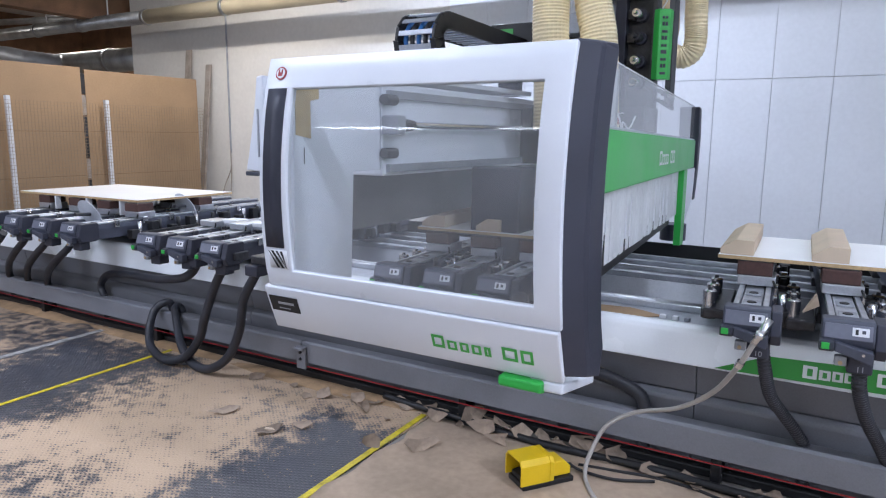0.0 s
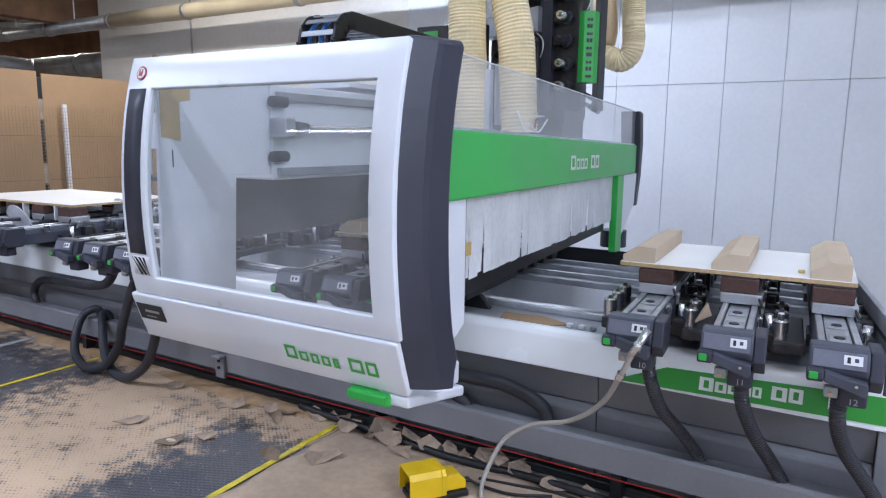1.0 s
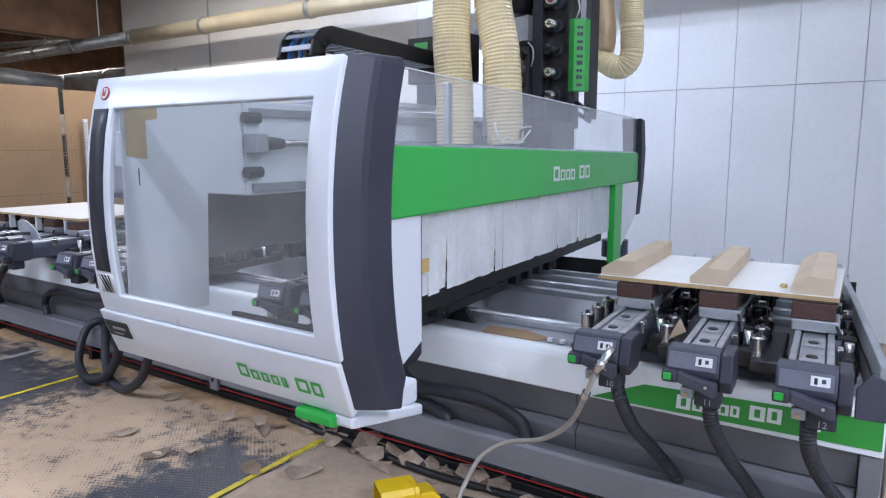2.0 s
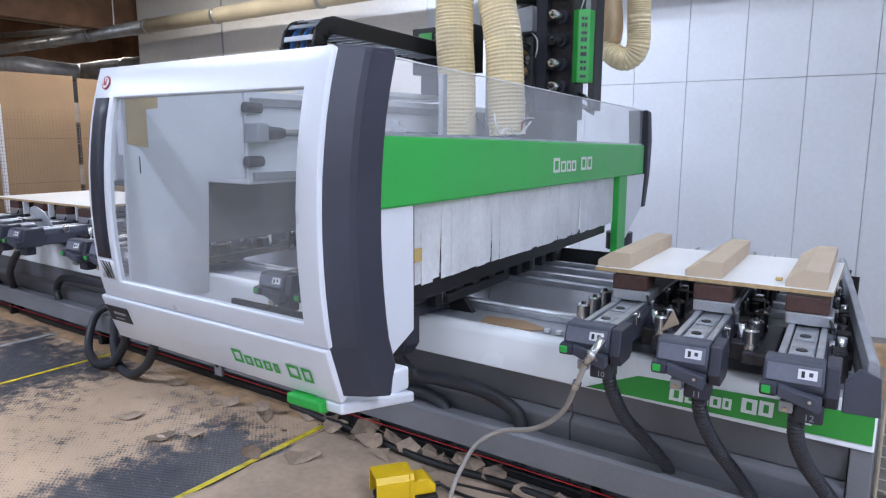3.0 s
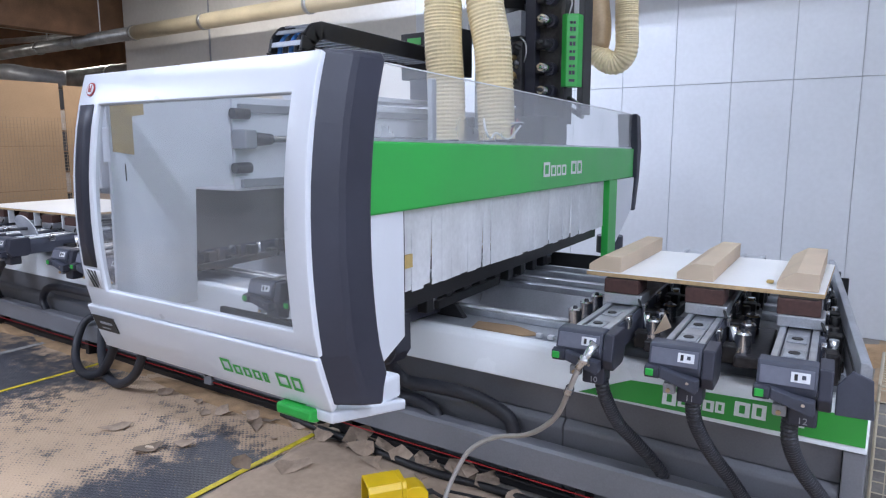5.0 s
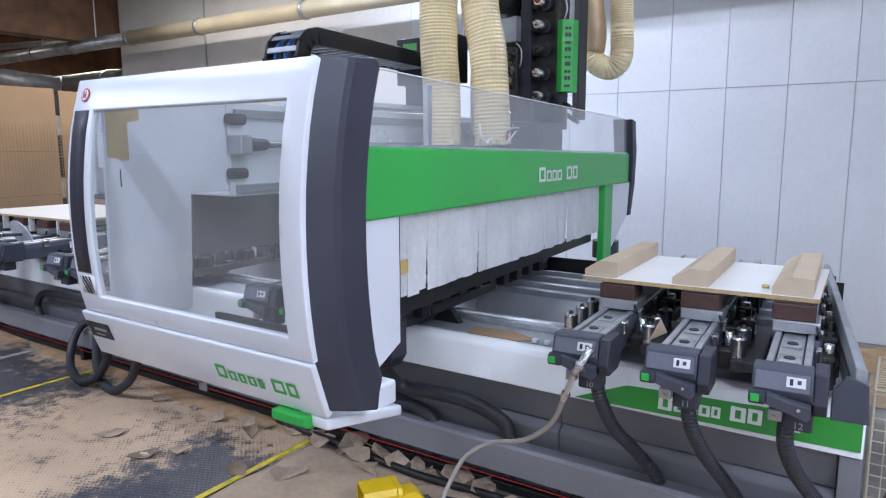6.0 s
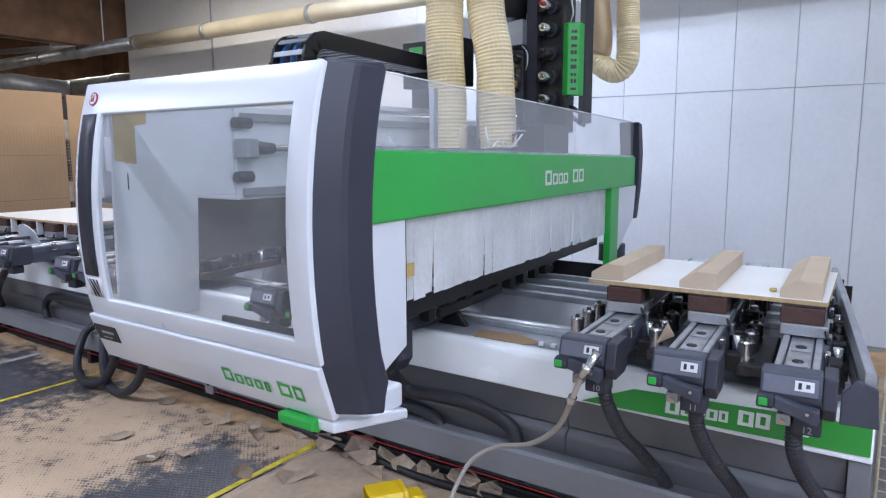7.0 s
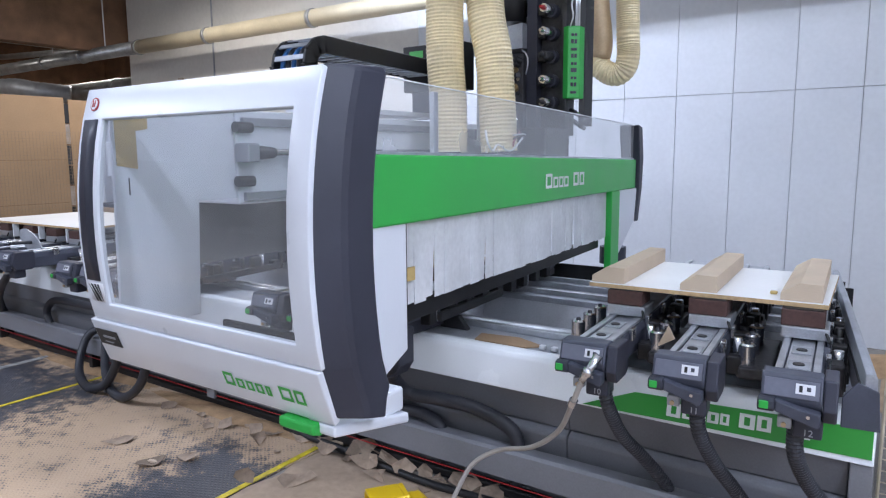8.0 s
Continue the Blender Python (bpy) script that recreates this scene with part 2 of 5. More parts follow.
def prism(bm, pts, axis, a, b, bev=0.0):
    """A polygon swept from a to b along an axis; pts are the other two coordinates in xyz order."""
    def at(p, w):
        return {"x": (w, p[0], p[1]), "y": (p[0], w, p[1]), "z": (p[0], p[1], w)}[axis]
    lo = [bm.verts.new(at(p, a)) for p in pts]
    hi = [bm.verts.new(at(p, b)) for p in pts]
    n = len(pts)
    fs = [bm.faces.new(lo[::-1]), bm.faces.new(hi)] + [bm.faces.new((lo[i], lo[(i + 1) % n], hi[(i + 1) % n], hi[i])) for i in range(n)]
    bmesh.ops.recalc_face_normals(bm, faces=fs)
    if bev:
        es = list({e for f in fs for e in f.edges})
        bmesh.ops.bevel(bm, geom=es, offset=bev, segments=2, affect="EDGES", profile=0.5)
    return bm


def curve_points(pts, step):
    """Points of a smooth line through pts, about a step apart."""
    P = [Vector(p) for p in pts]
    P = [P[0] * 2 - P[1]] + P + [P[-1] * 2 - P[-2]]
    out = []
    for i in range(1, len(P) - 2):
        a, b, c, d = P[i - 1:i + 3]
        n = max(2, int((c - b).length / step))
        for k in range(n):
            t = k / n
            out.append(0.5 * (2 * b + (c - a) * t + (2 * a - 5 * b + 4 * c - d) * t * t + (3 * b - a - 3 * c + d) * t ** 3))
    out.append(P[-2])
    return out


def sweep(bm, pts, r, seg=10, rib=0.0, every=2):
    """A tube along pts; rib: how far each second ring stands out."""
    rings = []
    up = Vector((0, 0, 1))
    prev = None
    for i, p in enumerate(pts):
        t = (pts[min(i + 1, len(pts) - 1)] - pts[max(i - 1, 0)]).normalized()
        if prev is None:
            n = t.cross(up) if abs(t.z) < 0.95 else t.cross(Vector((1, 0, 0)))
        else:
            n = prev - t * prev.dot(t)
        n.normalize()
        prev = n
        b = t.cross(n)
        rr = r + (rib if i % every == 0 else 0)
        rings.append([bm.verts.new(p + (n * math.cos(2 * math.pi * k / seg) + b * math.sin(2 * math.pi * k / seg)) * rr) for k in range(seg)])
    for a, b in zip(rings, rings[1:]):
        for k in range(seg):
            bm.faces.new((a[k], a[(k + 1) % seg], b[(k + 1) % seg], b[k])).smooth = True
    bm.faces.new(rings[0])
    bm.faces.new(rings[-1][::-1])
    bmesh.ops.recalc_face_normals(bm, faces=bm.faces[:])
    return bm


def part(name, bm, material, parent=None, label="", smooth=False):
    me = bpy.data.meshes.new(name)
    bm.to_mesh(me)
    bm.free()
    me.materials.append(material)
    if smooth:
        for f in me.polygons:
            f.use_smooth = len(f.vertices) == 4
    ob = new(name, me)
    if parent:
        ob.parent = parent
    if label:
        tagged(ob, label)
    return ob


def thing(name, label, category, group="", at=(0, 0, 0), kind=""):
    e = new(name)
    e.empty_display_size = 0.1
    e.location = at
    return tagged(e, label, category, group, kind)


def B():
    return bmesh.new()


def hosed(name, pts, r, material, parent, rib=0.0, step=0.02, seg=10, label=""):
    return part(name, sweep(B(), curve_points(pts, step), r, seg, rib), material, parent, label)


# ---- the hall ----
def setting(name, bm, material, label, category):
    return tagged(part(name, bm, material), label, category, kind="structure")


floor = setting("floor", bx(B(), -16, 7.5, -12, 9, -0.12, -0.006), CONCRETE, "dusty grey concrete workshop floor under the machine", "floor")
setting("rubber_mat", bx(B(), -6.5, 0.03, -5.5, 0.22, -0.006, 0.0), MATFLOOR, "dark ribbed rubber floor mat covered with drifts of sawdust", "floor mat")
wall_back = setting("wall_back", bx(B(), -8.4, 7.5, 4.17, 4.35, 0, 4.5), JOINT, "white panelled wall behind the machine", "wall")
# These two walls and the ceiling are unseen, added to bounce lamp light.
setting("wall_right", bx(B(), 7.5, 7.65, -12, 4.35, 0, 4.5), CEIL, "plain painted side wall, added out of view to close the workshop", "wall")
setting("wall_front", bx(B(), -16, 7.5, -12.15, -12, 0, 4.5), CEIL, "plain painted wall behind the camera, added to close the workshop", "wall")
setting("wall_left", bx(B(), -16.15, -16, -12, 9, 0, 4.5), WOOD, "dark wooden end wall of the next bay", "wall")
setting("wall_rear_bay", bx(B(), -16, -8.4, 8, 8.15, 0, 4.5), WOOD, "dark wooden wall of the next bay", "wall")
setting("wall_return", bx(B(), -8.4, -8.2, 4.35, 8, 0, 4.5), CEIL, "end of the white wall beside the next bay", "wall")
setting("ceiling", bx(B(), -16, 7.5, -12, 9, 4.5, 4.62), CEIL, "pale ceiling with lamps, added out of view to bounce light", "ceiling")
setting("bay_header", bx(B(), -8.75, -8.5, -2.5, 4.6, 3.42, 4.48, 0.01), WOOD, "brown wooden header over the opening to the next bay", "beam")

# ---- the bed of the machine ----
X0, X1 = -5.7, 2.68


def build_bed():
    bed = thing("machine_bed", "long white and grey steel bed of the machining centre", "machine bed", at=(0, 0, 0))
    for a, b in ((X0, -4.6), (-4.596, -1.602), (-1.598, 1.486), (1.490, X1 - 0.066)):
        part("lower_panel", prism(B(), [(0.228, 0.0), (0.206, 0.352), (0.212, 0.368), (0.246, 0.392), (0.60, 0.392), (0.60, 0.0)], "x", a, b, 0.005), GREY, bed, "grey lacquered front panel under a pressed crease")
        part("crease_panel", prism(B(), [(0.236, 0.396), (0.206, 0.545), (0.60, 0.545), (0.60, 0.396)], "x", a, b, 0.004), GREY, bed, "grey lacquered strip under the white panel")
    for a, b in ((X0, -1.602), (-1.598, X1 + 0.012)):
        part("upper_panel", prism(B(), [(0.190, 0.548), (0.230, 0.700), (0.242, 0.721), (0.268, 0.733), (0.30, 0.733), (0.30, 0.72), (0.31, 0.60), (0.31, 0.548)], "x", a, b, 0.006), BEDWHITE, bed, "white lacquered rounded upper panel")
    part("end_post", prism(B(), [(0.200, 0.0), (0.200, 0.545), (0.6, 0.545), (0.6, 0.0)], "x", X1 - 0.063, X1 + 0.012, 0.004), RAILGREY, bed)
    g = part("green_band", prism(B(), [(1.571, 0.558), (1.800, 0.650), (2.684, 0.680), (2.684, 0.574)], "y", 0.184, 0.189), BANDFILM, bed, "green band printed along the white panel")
    letters(g, 1.945, 2.355, 0.1838, 0.583, 0.055, [1.0, 0.8, 0.72, 0.76, 0.6, 0.0, 1.0, 0.9], LETTERW, rise=0.045)
    letters(g, 2.438, 2.490, 0.1838, 0.601, 0.052, [1.0], LETTERW, rise=0.045)
    for ob in [g] + list(g.children):
        for v in ob.data.vertices:
            v.co.y += (v.co.z - 0.548) * 0.263
    # trough between the two slideways
    part("trough", bx(B(), X0, X1 - 0.30, 0.60, 2.14, 0.44, 0.50), TRAYM, bed, "dull metal trough under the bars")
    part("front_beam", bx(B(), X0, X1 - 0.02, 0.312, 0.64, 0.548, 0.714, 0.006), PLATE, bed)
    part("mid_beam", bx(B(), X0, X1 - 0.24, 1.47, 1.63, 0.50, 0.73, 0.006), PLATE, bed)
    part("rear_beam", bx(B(), X0, X1 - 0.34, 2.00, 2.14, 0.50, 0.72, 0.006), PLATE, bed)
    for y, z in ((0.595, 0.715), (1.55, 0.731), (2.06, 0.721)):
        part("slideway", bx(B(), X0, X1 - 0.03 - 0.2 * (y - 0.565), y - 0.014, y + 0.014, z, z + 0.035, 0.005), ALU, bed, "bright ground steel slideway")
    for a, b in ((X0, -2.0), (-1.996, 0.30), (0.304, X1 - 0.24)):
        part("tray", prism(B(), [(0.65, 0.69), (0.67, 0.58), (1.40, 0.55), (1.46, 0.69), (1.465, 0.69), (1.405, 0.545), (0.665, 0.575), (0.645, 0.69)], "x", a, b), TRAYM, bed, "bright pressed metal tray")
    part("rear_tray", prism(B(), [(1.64, 0.68), (1.68, 0.55), (1.92, 0.55), (1.98, 0.68), (1.985, 0.68), (1.925, 0.545), (1.675, 0.545), (1.635, 0.68)], "x", X0, X1 - 0.33), TRAYM, bed)
    part("wiper_bracket", prism(B(), [(0.58, 0.79), (0.58, 0.716), (0.76, 0.716), (0.70, 0.79)], "y", 0.48, 0.52, 0.003), BLACK, bed)
    part("guide_tube", cyl(B(), (X0, 0.67, 0.735), (X1 - 0.05, 0.67, 0.735), 0.016, seg=12), ALU, bed, "bright round guide tube", True)
    part("rear_guard", bx(B(), X0, X1 - 0.30, 2.2, 2.215, 0.50, 0.838, 0.003), BLACK, bed, "black steel guard along the back")
    part("rear_face", bx(B(), X0, X1 - 0.36, 2.14, 2.19, 0.0, 0.6), GREY, bed)
    # low duct in front
    for a, b in ((X0, -1.002), (-0.998, X1 + 0.02)):
        part("front_rail", prism(B(), [(0.086, 0.140), (0.086, 0.272), (0.100, 0.285), (0.172, 0.285), (0.172, 0.268), (0.104, 0.262), (0.104, 0.140)], "x", a, b, 0.003), RAILGREY, bed, "grey low steel rail along the front")
    for x in (-5.5, -4.2, -2.6, 0.2, 1.6, 2.5):
        part("rail_foot", bx(B(), x, x + 0.05, 0.105, 0.22, 0.0, 0.258, 0.004), BLACK, bed)
    br = part("rail_bracket", bx(B(), -1.03, -0.95, 0.062, 0.085, 0.10, 0.255, 0.006), RAILGREY, bed, "grey bent bracket bolted to the rail")
    part("bracket_lip", bx(B(), -1.03, -0.95, 0.03, 0.062, 0.235, 0.255, 0.006), RAILGREY, br)
    for z in (0.17, 0.215):
        part("bolt", cyl(B(), (-0.99, 0.063, z), (-0.99, 0.052, z), 0.010, seg=8), BLACK, br)
    part("red_strip", bx(B(), X0, X1, 0.076, 0.080, 0.117, 0.122), RED, bed, "thin red trip cord along the foot")
    part("black_duct", bx(B(), X0, X1, 0.165, 0.22, 0.001, 0.05, 0.01), BLACK, bed)
    return bed


def letters(parent, x0, x1, y, z, h, widths, material, rise=0.0, depth=0.004, axis="x"):
    """Plain shapes the size of the letters of a printed name."""
    n = len(widths)
    tot = sum(w if w else 0.5 for w in widths)
    gap = 0.12
    x = x0
    for w in widths:
        wd = (x1 - x0) * (w if w else 0.5) / tot
        if w:
            hh = h if w >= 0.9 else h * 0.76
            zz = z + rise * (x - x0)
            t = wd * 0.27
            bm = B()
            e = x + wd * (1 - gap)
            for a, b, c, d in ((x, x + t, 0, hh), (e - t, e, 0, hh), (x + t, e - t, hh * 0.8, hh), (x + t, e - t, 0, hh * 0.2)):
                if axis == "x":
                    bx(bm, a, b, y - depth, y, zz + c, zz + d)
                else:
                    bx(bm, y, y + depth, a, b, zz + c, zz + d)
            part("letter_shape", bm, material, parent)
        x += wd


bed = build_bed()

# ---- the gantry ----
PROFILE = [(1.95, -1.130), (1.90, -1.146), (1.83, -1.166), (1.74, -1.186), (1.65, -1.200), (1.56, -1.210), (1.47, -1.215), (1.38, -1.216), (1.29, -1.213), (1.20, -1.206), (1.107, -1.195), (1.035, -1.178)]
LOWER = [(1.03, -1.188), (1.02, -1.186), (0.93, -1.155), (0.838, -1.120)]


def profile_y(z):
    P = PROFILE + LOWER
    for (za, ya), (zb, yb) in zip(P, P[1:]):
        if za >= z >= zb:
            return ya + (yb - ya) * (za - z) / max(1e-6, za - zb)
    return P[0][1] if z > P[0][0] else P[-1][1]


def sheet(xs, zs, skip=(), dy=0.0):
    """A curved sheet that follows the door's profile; skip: cells left open."""
    bm = B()
    g = [[bm.verts.new((x, profile_y(z) + dy, z)) for x in xs] for z in zs]
    for i in range(len(zs) - 1):
        for j in range(len(xs) - 1):
            if (i, j) not in skip:
                bm.faces.new((g[i][j], g[i + 1][j], g[i + 1][j + 1], g[i][j + 1])).smooth = True
    for v in [v for v in bm.verts if not v.link_faces]:
        bm.verts.remove(v)
    return bm


def thick(ob, t, bevel=0.004):
    s = ob.modifiers.new("thick", "SOLIDIFY")
    s.thickness, s.offset = t, -1
    if bevel:
        b = ob.modifiers.new("soft_edge", "BEVEL")
        b.width, b.segments, b.limit_method, b.angle_limit = bevel, 2, "ANGLE", radians(50)
    return ob


def side_x(y):
    """The side cover of the gantry narrows a little towards the wall."""
    return 1.252 - 0.0965 * (y + 0.69)


def side_box(bm, y0, y1, za0, za1, zb0, zb1, t, out=0.0, bev=0.0):
    """A slab on the side cover from y0 to y1, with its heights at both ends."""
    vs = []
    for y, z0, z1 in ((y0, za0, za1), (y1, zb0, zb1)):
        x = side_x(y) + out
        vs += [bm.verts.new(p) for p in ((x - t, y, z0), (x, y, z0), (x, y, z1), (x - t, y, z1))]
    a, b = vs[:4], vs[4:]
    fs = [bm.faces.new(a), bm.faces.new(b[::-1])] + [bm.faces.new((a[i], b[i], b[(i + 1) % 4], a[(i + 1) % 4])) for i in range(4)]
    bmesh.ops.recalc_face_normals(bm, faces=fs)
    if bev:
        bmesh.ops.bevel(bm, geom=list({e for f in fs for e in f.edges}), offset=bev, segments=2, affect="EDGES", profile=0.5)
    return bm


def side_sheet(y0, y1, za0, za1, zb0, zb1):
    bm = B()
    bm.faces.new([bm.verts.new((side_x(y) - 0.004, y, z)) for y, z in ((y0, za0), (y1, zb0), (y1, zb1), (y0, za1))])
    return bm


def build_gantry():
    g = thing("machine_gantry", "white gantry with windowed door and green side cover over the bed", "gantry")
    xl, xr = 0.010, 1.298
    zs = [p[0] for p in PROFILE]
    xs = [xl, 0.155, 1.206, xr]
    skip = {(i, 1) for i in range(len(zs) - 1) if zs[i] <= 1.831 and zs[i + 1] >= 1.1}
    door = thick(part("door", sheet(xs, zs, skip), WHITE, g, "white curved door frame round a large window"), 0.028)
    apron = thick(part("door_apron", sheet([xl - 0.022, 0.6, xr - 0.006], [p[0] for p in LOWER]), WHITE, g, "white lower apron of the door"), 0.03, 0.006)
    pane = part("window_pane", sheet([0.150, 1.211], [z for z in zs if 1.1 <= z <= 1.84], dy=0.012), PANE, door, "clear dusty window pane")
    pane.visible_shadow = False
    band = part("dark_band", sheet([0.032, 0.128], [1.83, 1.74, 1.65, 1.56, 1.47, 1.38, 1.29, 1.20], dy=-0.003), DARK, door, "dark grey strip beside the window")
    thick(band, 0.003, 0)
    hz = part("hatch_plate", sheet([0.042, 0.138], [1.19, 1.115], dy=-0.003), LABELM, door, "black and white hatched warning plate")
    thick(hz, 0.003, 0)
    for k in range(4):
        bm = B()
        a = 0.044 + 0.024 * k
        z0, z1 = 1.118, 1.187
        w, lean = 0.014, 0.062
        pts = [(a + lean - 0.02, z0), (a + lean - 0.02 + w, z0), (a - 0.01 + w, z1), (a - 0.01, z1)]
        pts = [(min(0.136, max(0.044, p[0])), p[1]) for p in pts]
        vs = [bm.verts.new((p[0], profile_y(p[1]) - 0.007, p[1])) for p in pts]
        bm.faces.new(vs)
        part("stripe", bm, BLACK, hz)
    # round warning sign
    z = 1.888
    n = Vector((0, -1, 0.30)).normalized()
    c0 = Vector((0.086, profile_y(z), z))
    sg = part("round_sign", cyl(B(), c0 - n * 0.004, c0 + n * 0.004, 0.027, seg=28), RED, door, "round dark red warning sign")
    part("sign_field", cyl(B(), c0, c0 + n * 0.0055, 0.021, seg=24), LABELM, sg)
    tm = Matrix.Translation(c0 + n * 0.0055) @ pose(0, 0, 0, -16.7, 0, 0)
    bm = B()
    for a, b, c, d in ((-0.011, 0.010, -0.012, 0.003), (-0.011, -0.005, 0.003, 0.015), (0.004, 0.010, 0.003, 0.015)):
        bx(bm, a, b, -0.0015, 0.001, c, d, 0, tm)
    part("sign_shape", bm, RED, sg)
    # maker's plate and name in plain shapes
    pl = part("maker_plate", thick_plate(0.004, 0.158, 0.922, 0.990), BLACK, apron, "black plate with unreadable small print")
    for k, (a, b) in enumerate(((0.050, 0.135), (0.050, 0.110))):
        zz = 0.955 - 0.02 * k
        part("print_bar", thick_plate(a, b, zz, zz + (0.010 if k == 0 else 0.004), 0.006), PLATE, pl)
    x = 0.795
    for w, hgt in ((0.060, 0.052), (0.048, 0.038), (0.044, 0.038), (0.046, 0.038), (0.034, 0.038), (0.028, 0), (0.066, 0.052), (0.054, 0.052)):
        if hgt:
            bm = B()
            t = 0.011
            e = x + w - 0.008
            for a, b, c, d in ((x, x + t, 0, 1), (e - t, e, 0, 1), (x + t, e - t, 0.78, 1), (x + t, e - t, 0.0, 0.22)):
                za, zb = 0.892 + c * hgt, 0.892 + d * hgt
                vs = [bm.verts.new((p, profile_y(q) - 0.003, q)) for p, q in ((a, za), (b, za), (b, zb), (a, zb))]
                bm.faces.new(vs)
            part("letter_shape", bm, LETTER, apron)
        x += w + 0.004
    # dark end cap
    bm = B()
    zc = [1.955, 1.935, 1.90, 1.83, 1.74, 1.65, 1.56, 1.47, 1.38, 1.29, 1.20, 1.107, 1.03, 0.97, 0.93, 0.89, 0.862]
    loops = []
    for z in zc:
        y0 = (profile_y(min(z, 1.95)) if z > 1.03 else -1.182 + (1.03 - z) * 0.33) + 0.012
        k = 0.5 if z > 1.95 else 1.0
        back = y0 + 0.215 - (0.02 if z > 1.95 else 0)
        if z < 0.93:
            back = y0 + 0.215 - (0.93 - z) * 0.7
        drop = 0.20 if z < 0.88 else 0.0
        loops.append([bm.verts.new(p + (z - drop * (p[1] - y0),)) for p in ((1.270, y0 + 0.01), (1.292, y0), (1.330 + 0.014 * k, y0 + 0.078), (1.340 + 0.012 * k, y0 + 0.10), (1.364, back - 0.012), (1.350, back), (1.270, back))])
    for a, b in zip(loops, loops[1:]):
        for k in range(7):
            f = bm.faces.new((a[k], a[(k + 1) % 7], b[(k + 1) % 7], b[k]))
            f.smooth = False
    bm.faces.new(loops[0])
    bm.faces.new(loops[-1][::-1])
    bmesh.ops.recalc_face_normals(bm, faces=bm.faces[:])
    cap = part("end_cap", bm, DARK, g, "anthracite moulded corner cap of the door")
    b = cap.modifiers.new("soft_edge", "BEVEL")
    b.width, b.segments, b.limit_method, b.angle_limit = 0.008, 2, "ANGLE", radians(20)
    # foot plate under the cap
    bm = B()
    A = [(1.16, -1.12, 0.838), (1.290, -1.12, 0.838), (1.262, -0.70, 0.742), (1.13, -0.70, 0.742)]
    lo = [bm.verts.new((p[0], p[1], p[2] - 0.04)) for p in A]
    hi = [bm.verts.new(p) for p in A]
    bm.faces.new(lo[::-1]); bm.faces.new(hi)
    for k in range(4):
        bm.faces.new((lo[k], lo[(k + 1) % 4], hi[(k + 1) % 4], hi[k]))
    bmesh.ops.recalc_face_normals(bm, faces=bm.faces[:])
    bmesh.ops.bevel(bm, geom=bm.edges[:], offset=0.01, segments=3, affect="EDGES", profile=0.5)
    part("foot_plate", bm, WHITE, g, "white sloping foot plate with rounded tip")
    part("foot_block", bx(B(), 1.15, 1.25, -0.83, -0.715, 0.755, 0.845, 0.012), WHITE, g)
    part("green_trim", prism(B(), [(-1.15, 0.835), (-1.15, 0.80), (-1.115, 0.787), (-1.04, 0.805), (-1.04, 0.835)], "x", 1.062, 1.222, 0.008), GREEN, g, "green plastic lip under the door")
    # side covers
    part("side_panel", side_box(B(), -1.02, -0.69, 0.845, 1.47, 0.978, 1.455, 0.02, 0.0, 0.004), WHITE, g, "white flat side panel behind the corner cap")
    cov = part("green_cover", side_box(B(), -1.03, 2.66, 1.445, 1.690, 1.412, 1.632, 0.05, 0.012, 0.008), GREEN, g, "long green side cover of the beam")
    letters_side(cov, 0.67, 1.345)
    sp = part("side_window", side_sheet(-0.97, 2.62, 1.690, 1.945, 1.632, 1.893), SIDEPANE, g, "dusty clear guard with painted reflection haze above the green cover")
    sp.visible_shadow = False
    part("window_edge", side_box(B(), -0.97, 2.62, 1.945, 1.949, 1.893, 1.897, 0.007), LABELM, g, "pale edge of the clear guard")
    part("window_foot", side_box(B(), -0.97, 2.62, 1.690, 1.700, 1.632, 1.642, 0.012, 0.004), ALU, g)
    for y in (-0.47,):
        part("window_clip", bx(B(), side_x(y) - 0.03, side_x(y) - 0.008, y, y + 0.03, 1.64, 1.92, 0.003), ALU, g)
    part("far_panel", prism(B(), [(2.12, 1.41), (2.66, 1.41), (2.62, 1.16), (2.30, 0.94), (2.12, 0.94)], "x", side_x(2.3) - 0.03, side_x(2.3) - 0.012, 0.003), WHITE, g, "white panel at the far end of the beam")
    part("green_post", side_box(B(), 1.99, 2.20, 0.86, 1.42, 0.84, 1.415, 0.05, 0.012, 0.006), GREEN, g, "green upright post under the side cover")
    part("far_cap", prism(B(), [(2.655, 1.90), (2.74, 1.885), (2.79, 1.65), (2.77, 1.40), (2.70, 1.15), (2.64, 1.15), (2.70, 1.40), (2.70, 1.65)], "x", 0.80, 0.957, 0.006), DARK, g, "dark cap at the far end of the gantry")
    part("far_motor", cyl(B(), (0.86, 2.42, 0.84), (0.86, 2.42, 0.97), 0.10, seg=24), HEADGREY, g)
    # flaps of the side skirt
    n = 34
    for k in range(n):
        ya, yb = -0.675 + k * 2.65 / n, -0.675 + (k + 1) * 2.65 / n + 0.004
        rnd = random.Random(k)
        f = k / n
        zt = 1.448 - 0.03 * f
        zb = 1.128 - 0.035 * f + rnd.uniform(-0.004, 0.004)
        bm = B()
        x0, x1 = side_x(ya) - 0.028 - 0.0025 * (k % 2), side_x(yb) - 0.028 - 0.0025 * (k % 2)
        dx = rnd.uniform(-0.003, 0.002) if rnd.random() < 0.7 else rnd.uniform(-0.012, 0.006)
        v = [bm.verts.new(p) for p in ((x0, ya, zt), (x1, yb, zt), (x1 + dx, yb, (zt + zb) / 2), (x0 + dx * 0.6, ya, (zt + zb) / 2), (x1 + dx * 1.6, yb, zb), (x0 + dx, ya, zb))]
        bm.faces.new((v[0], v[1], v[2], v[3]))
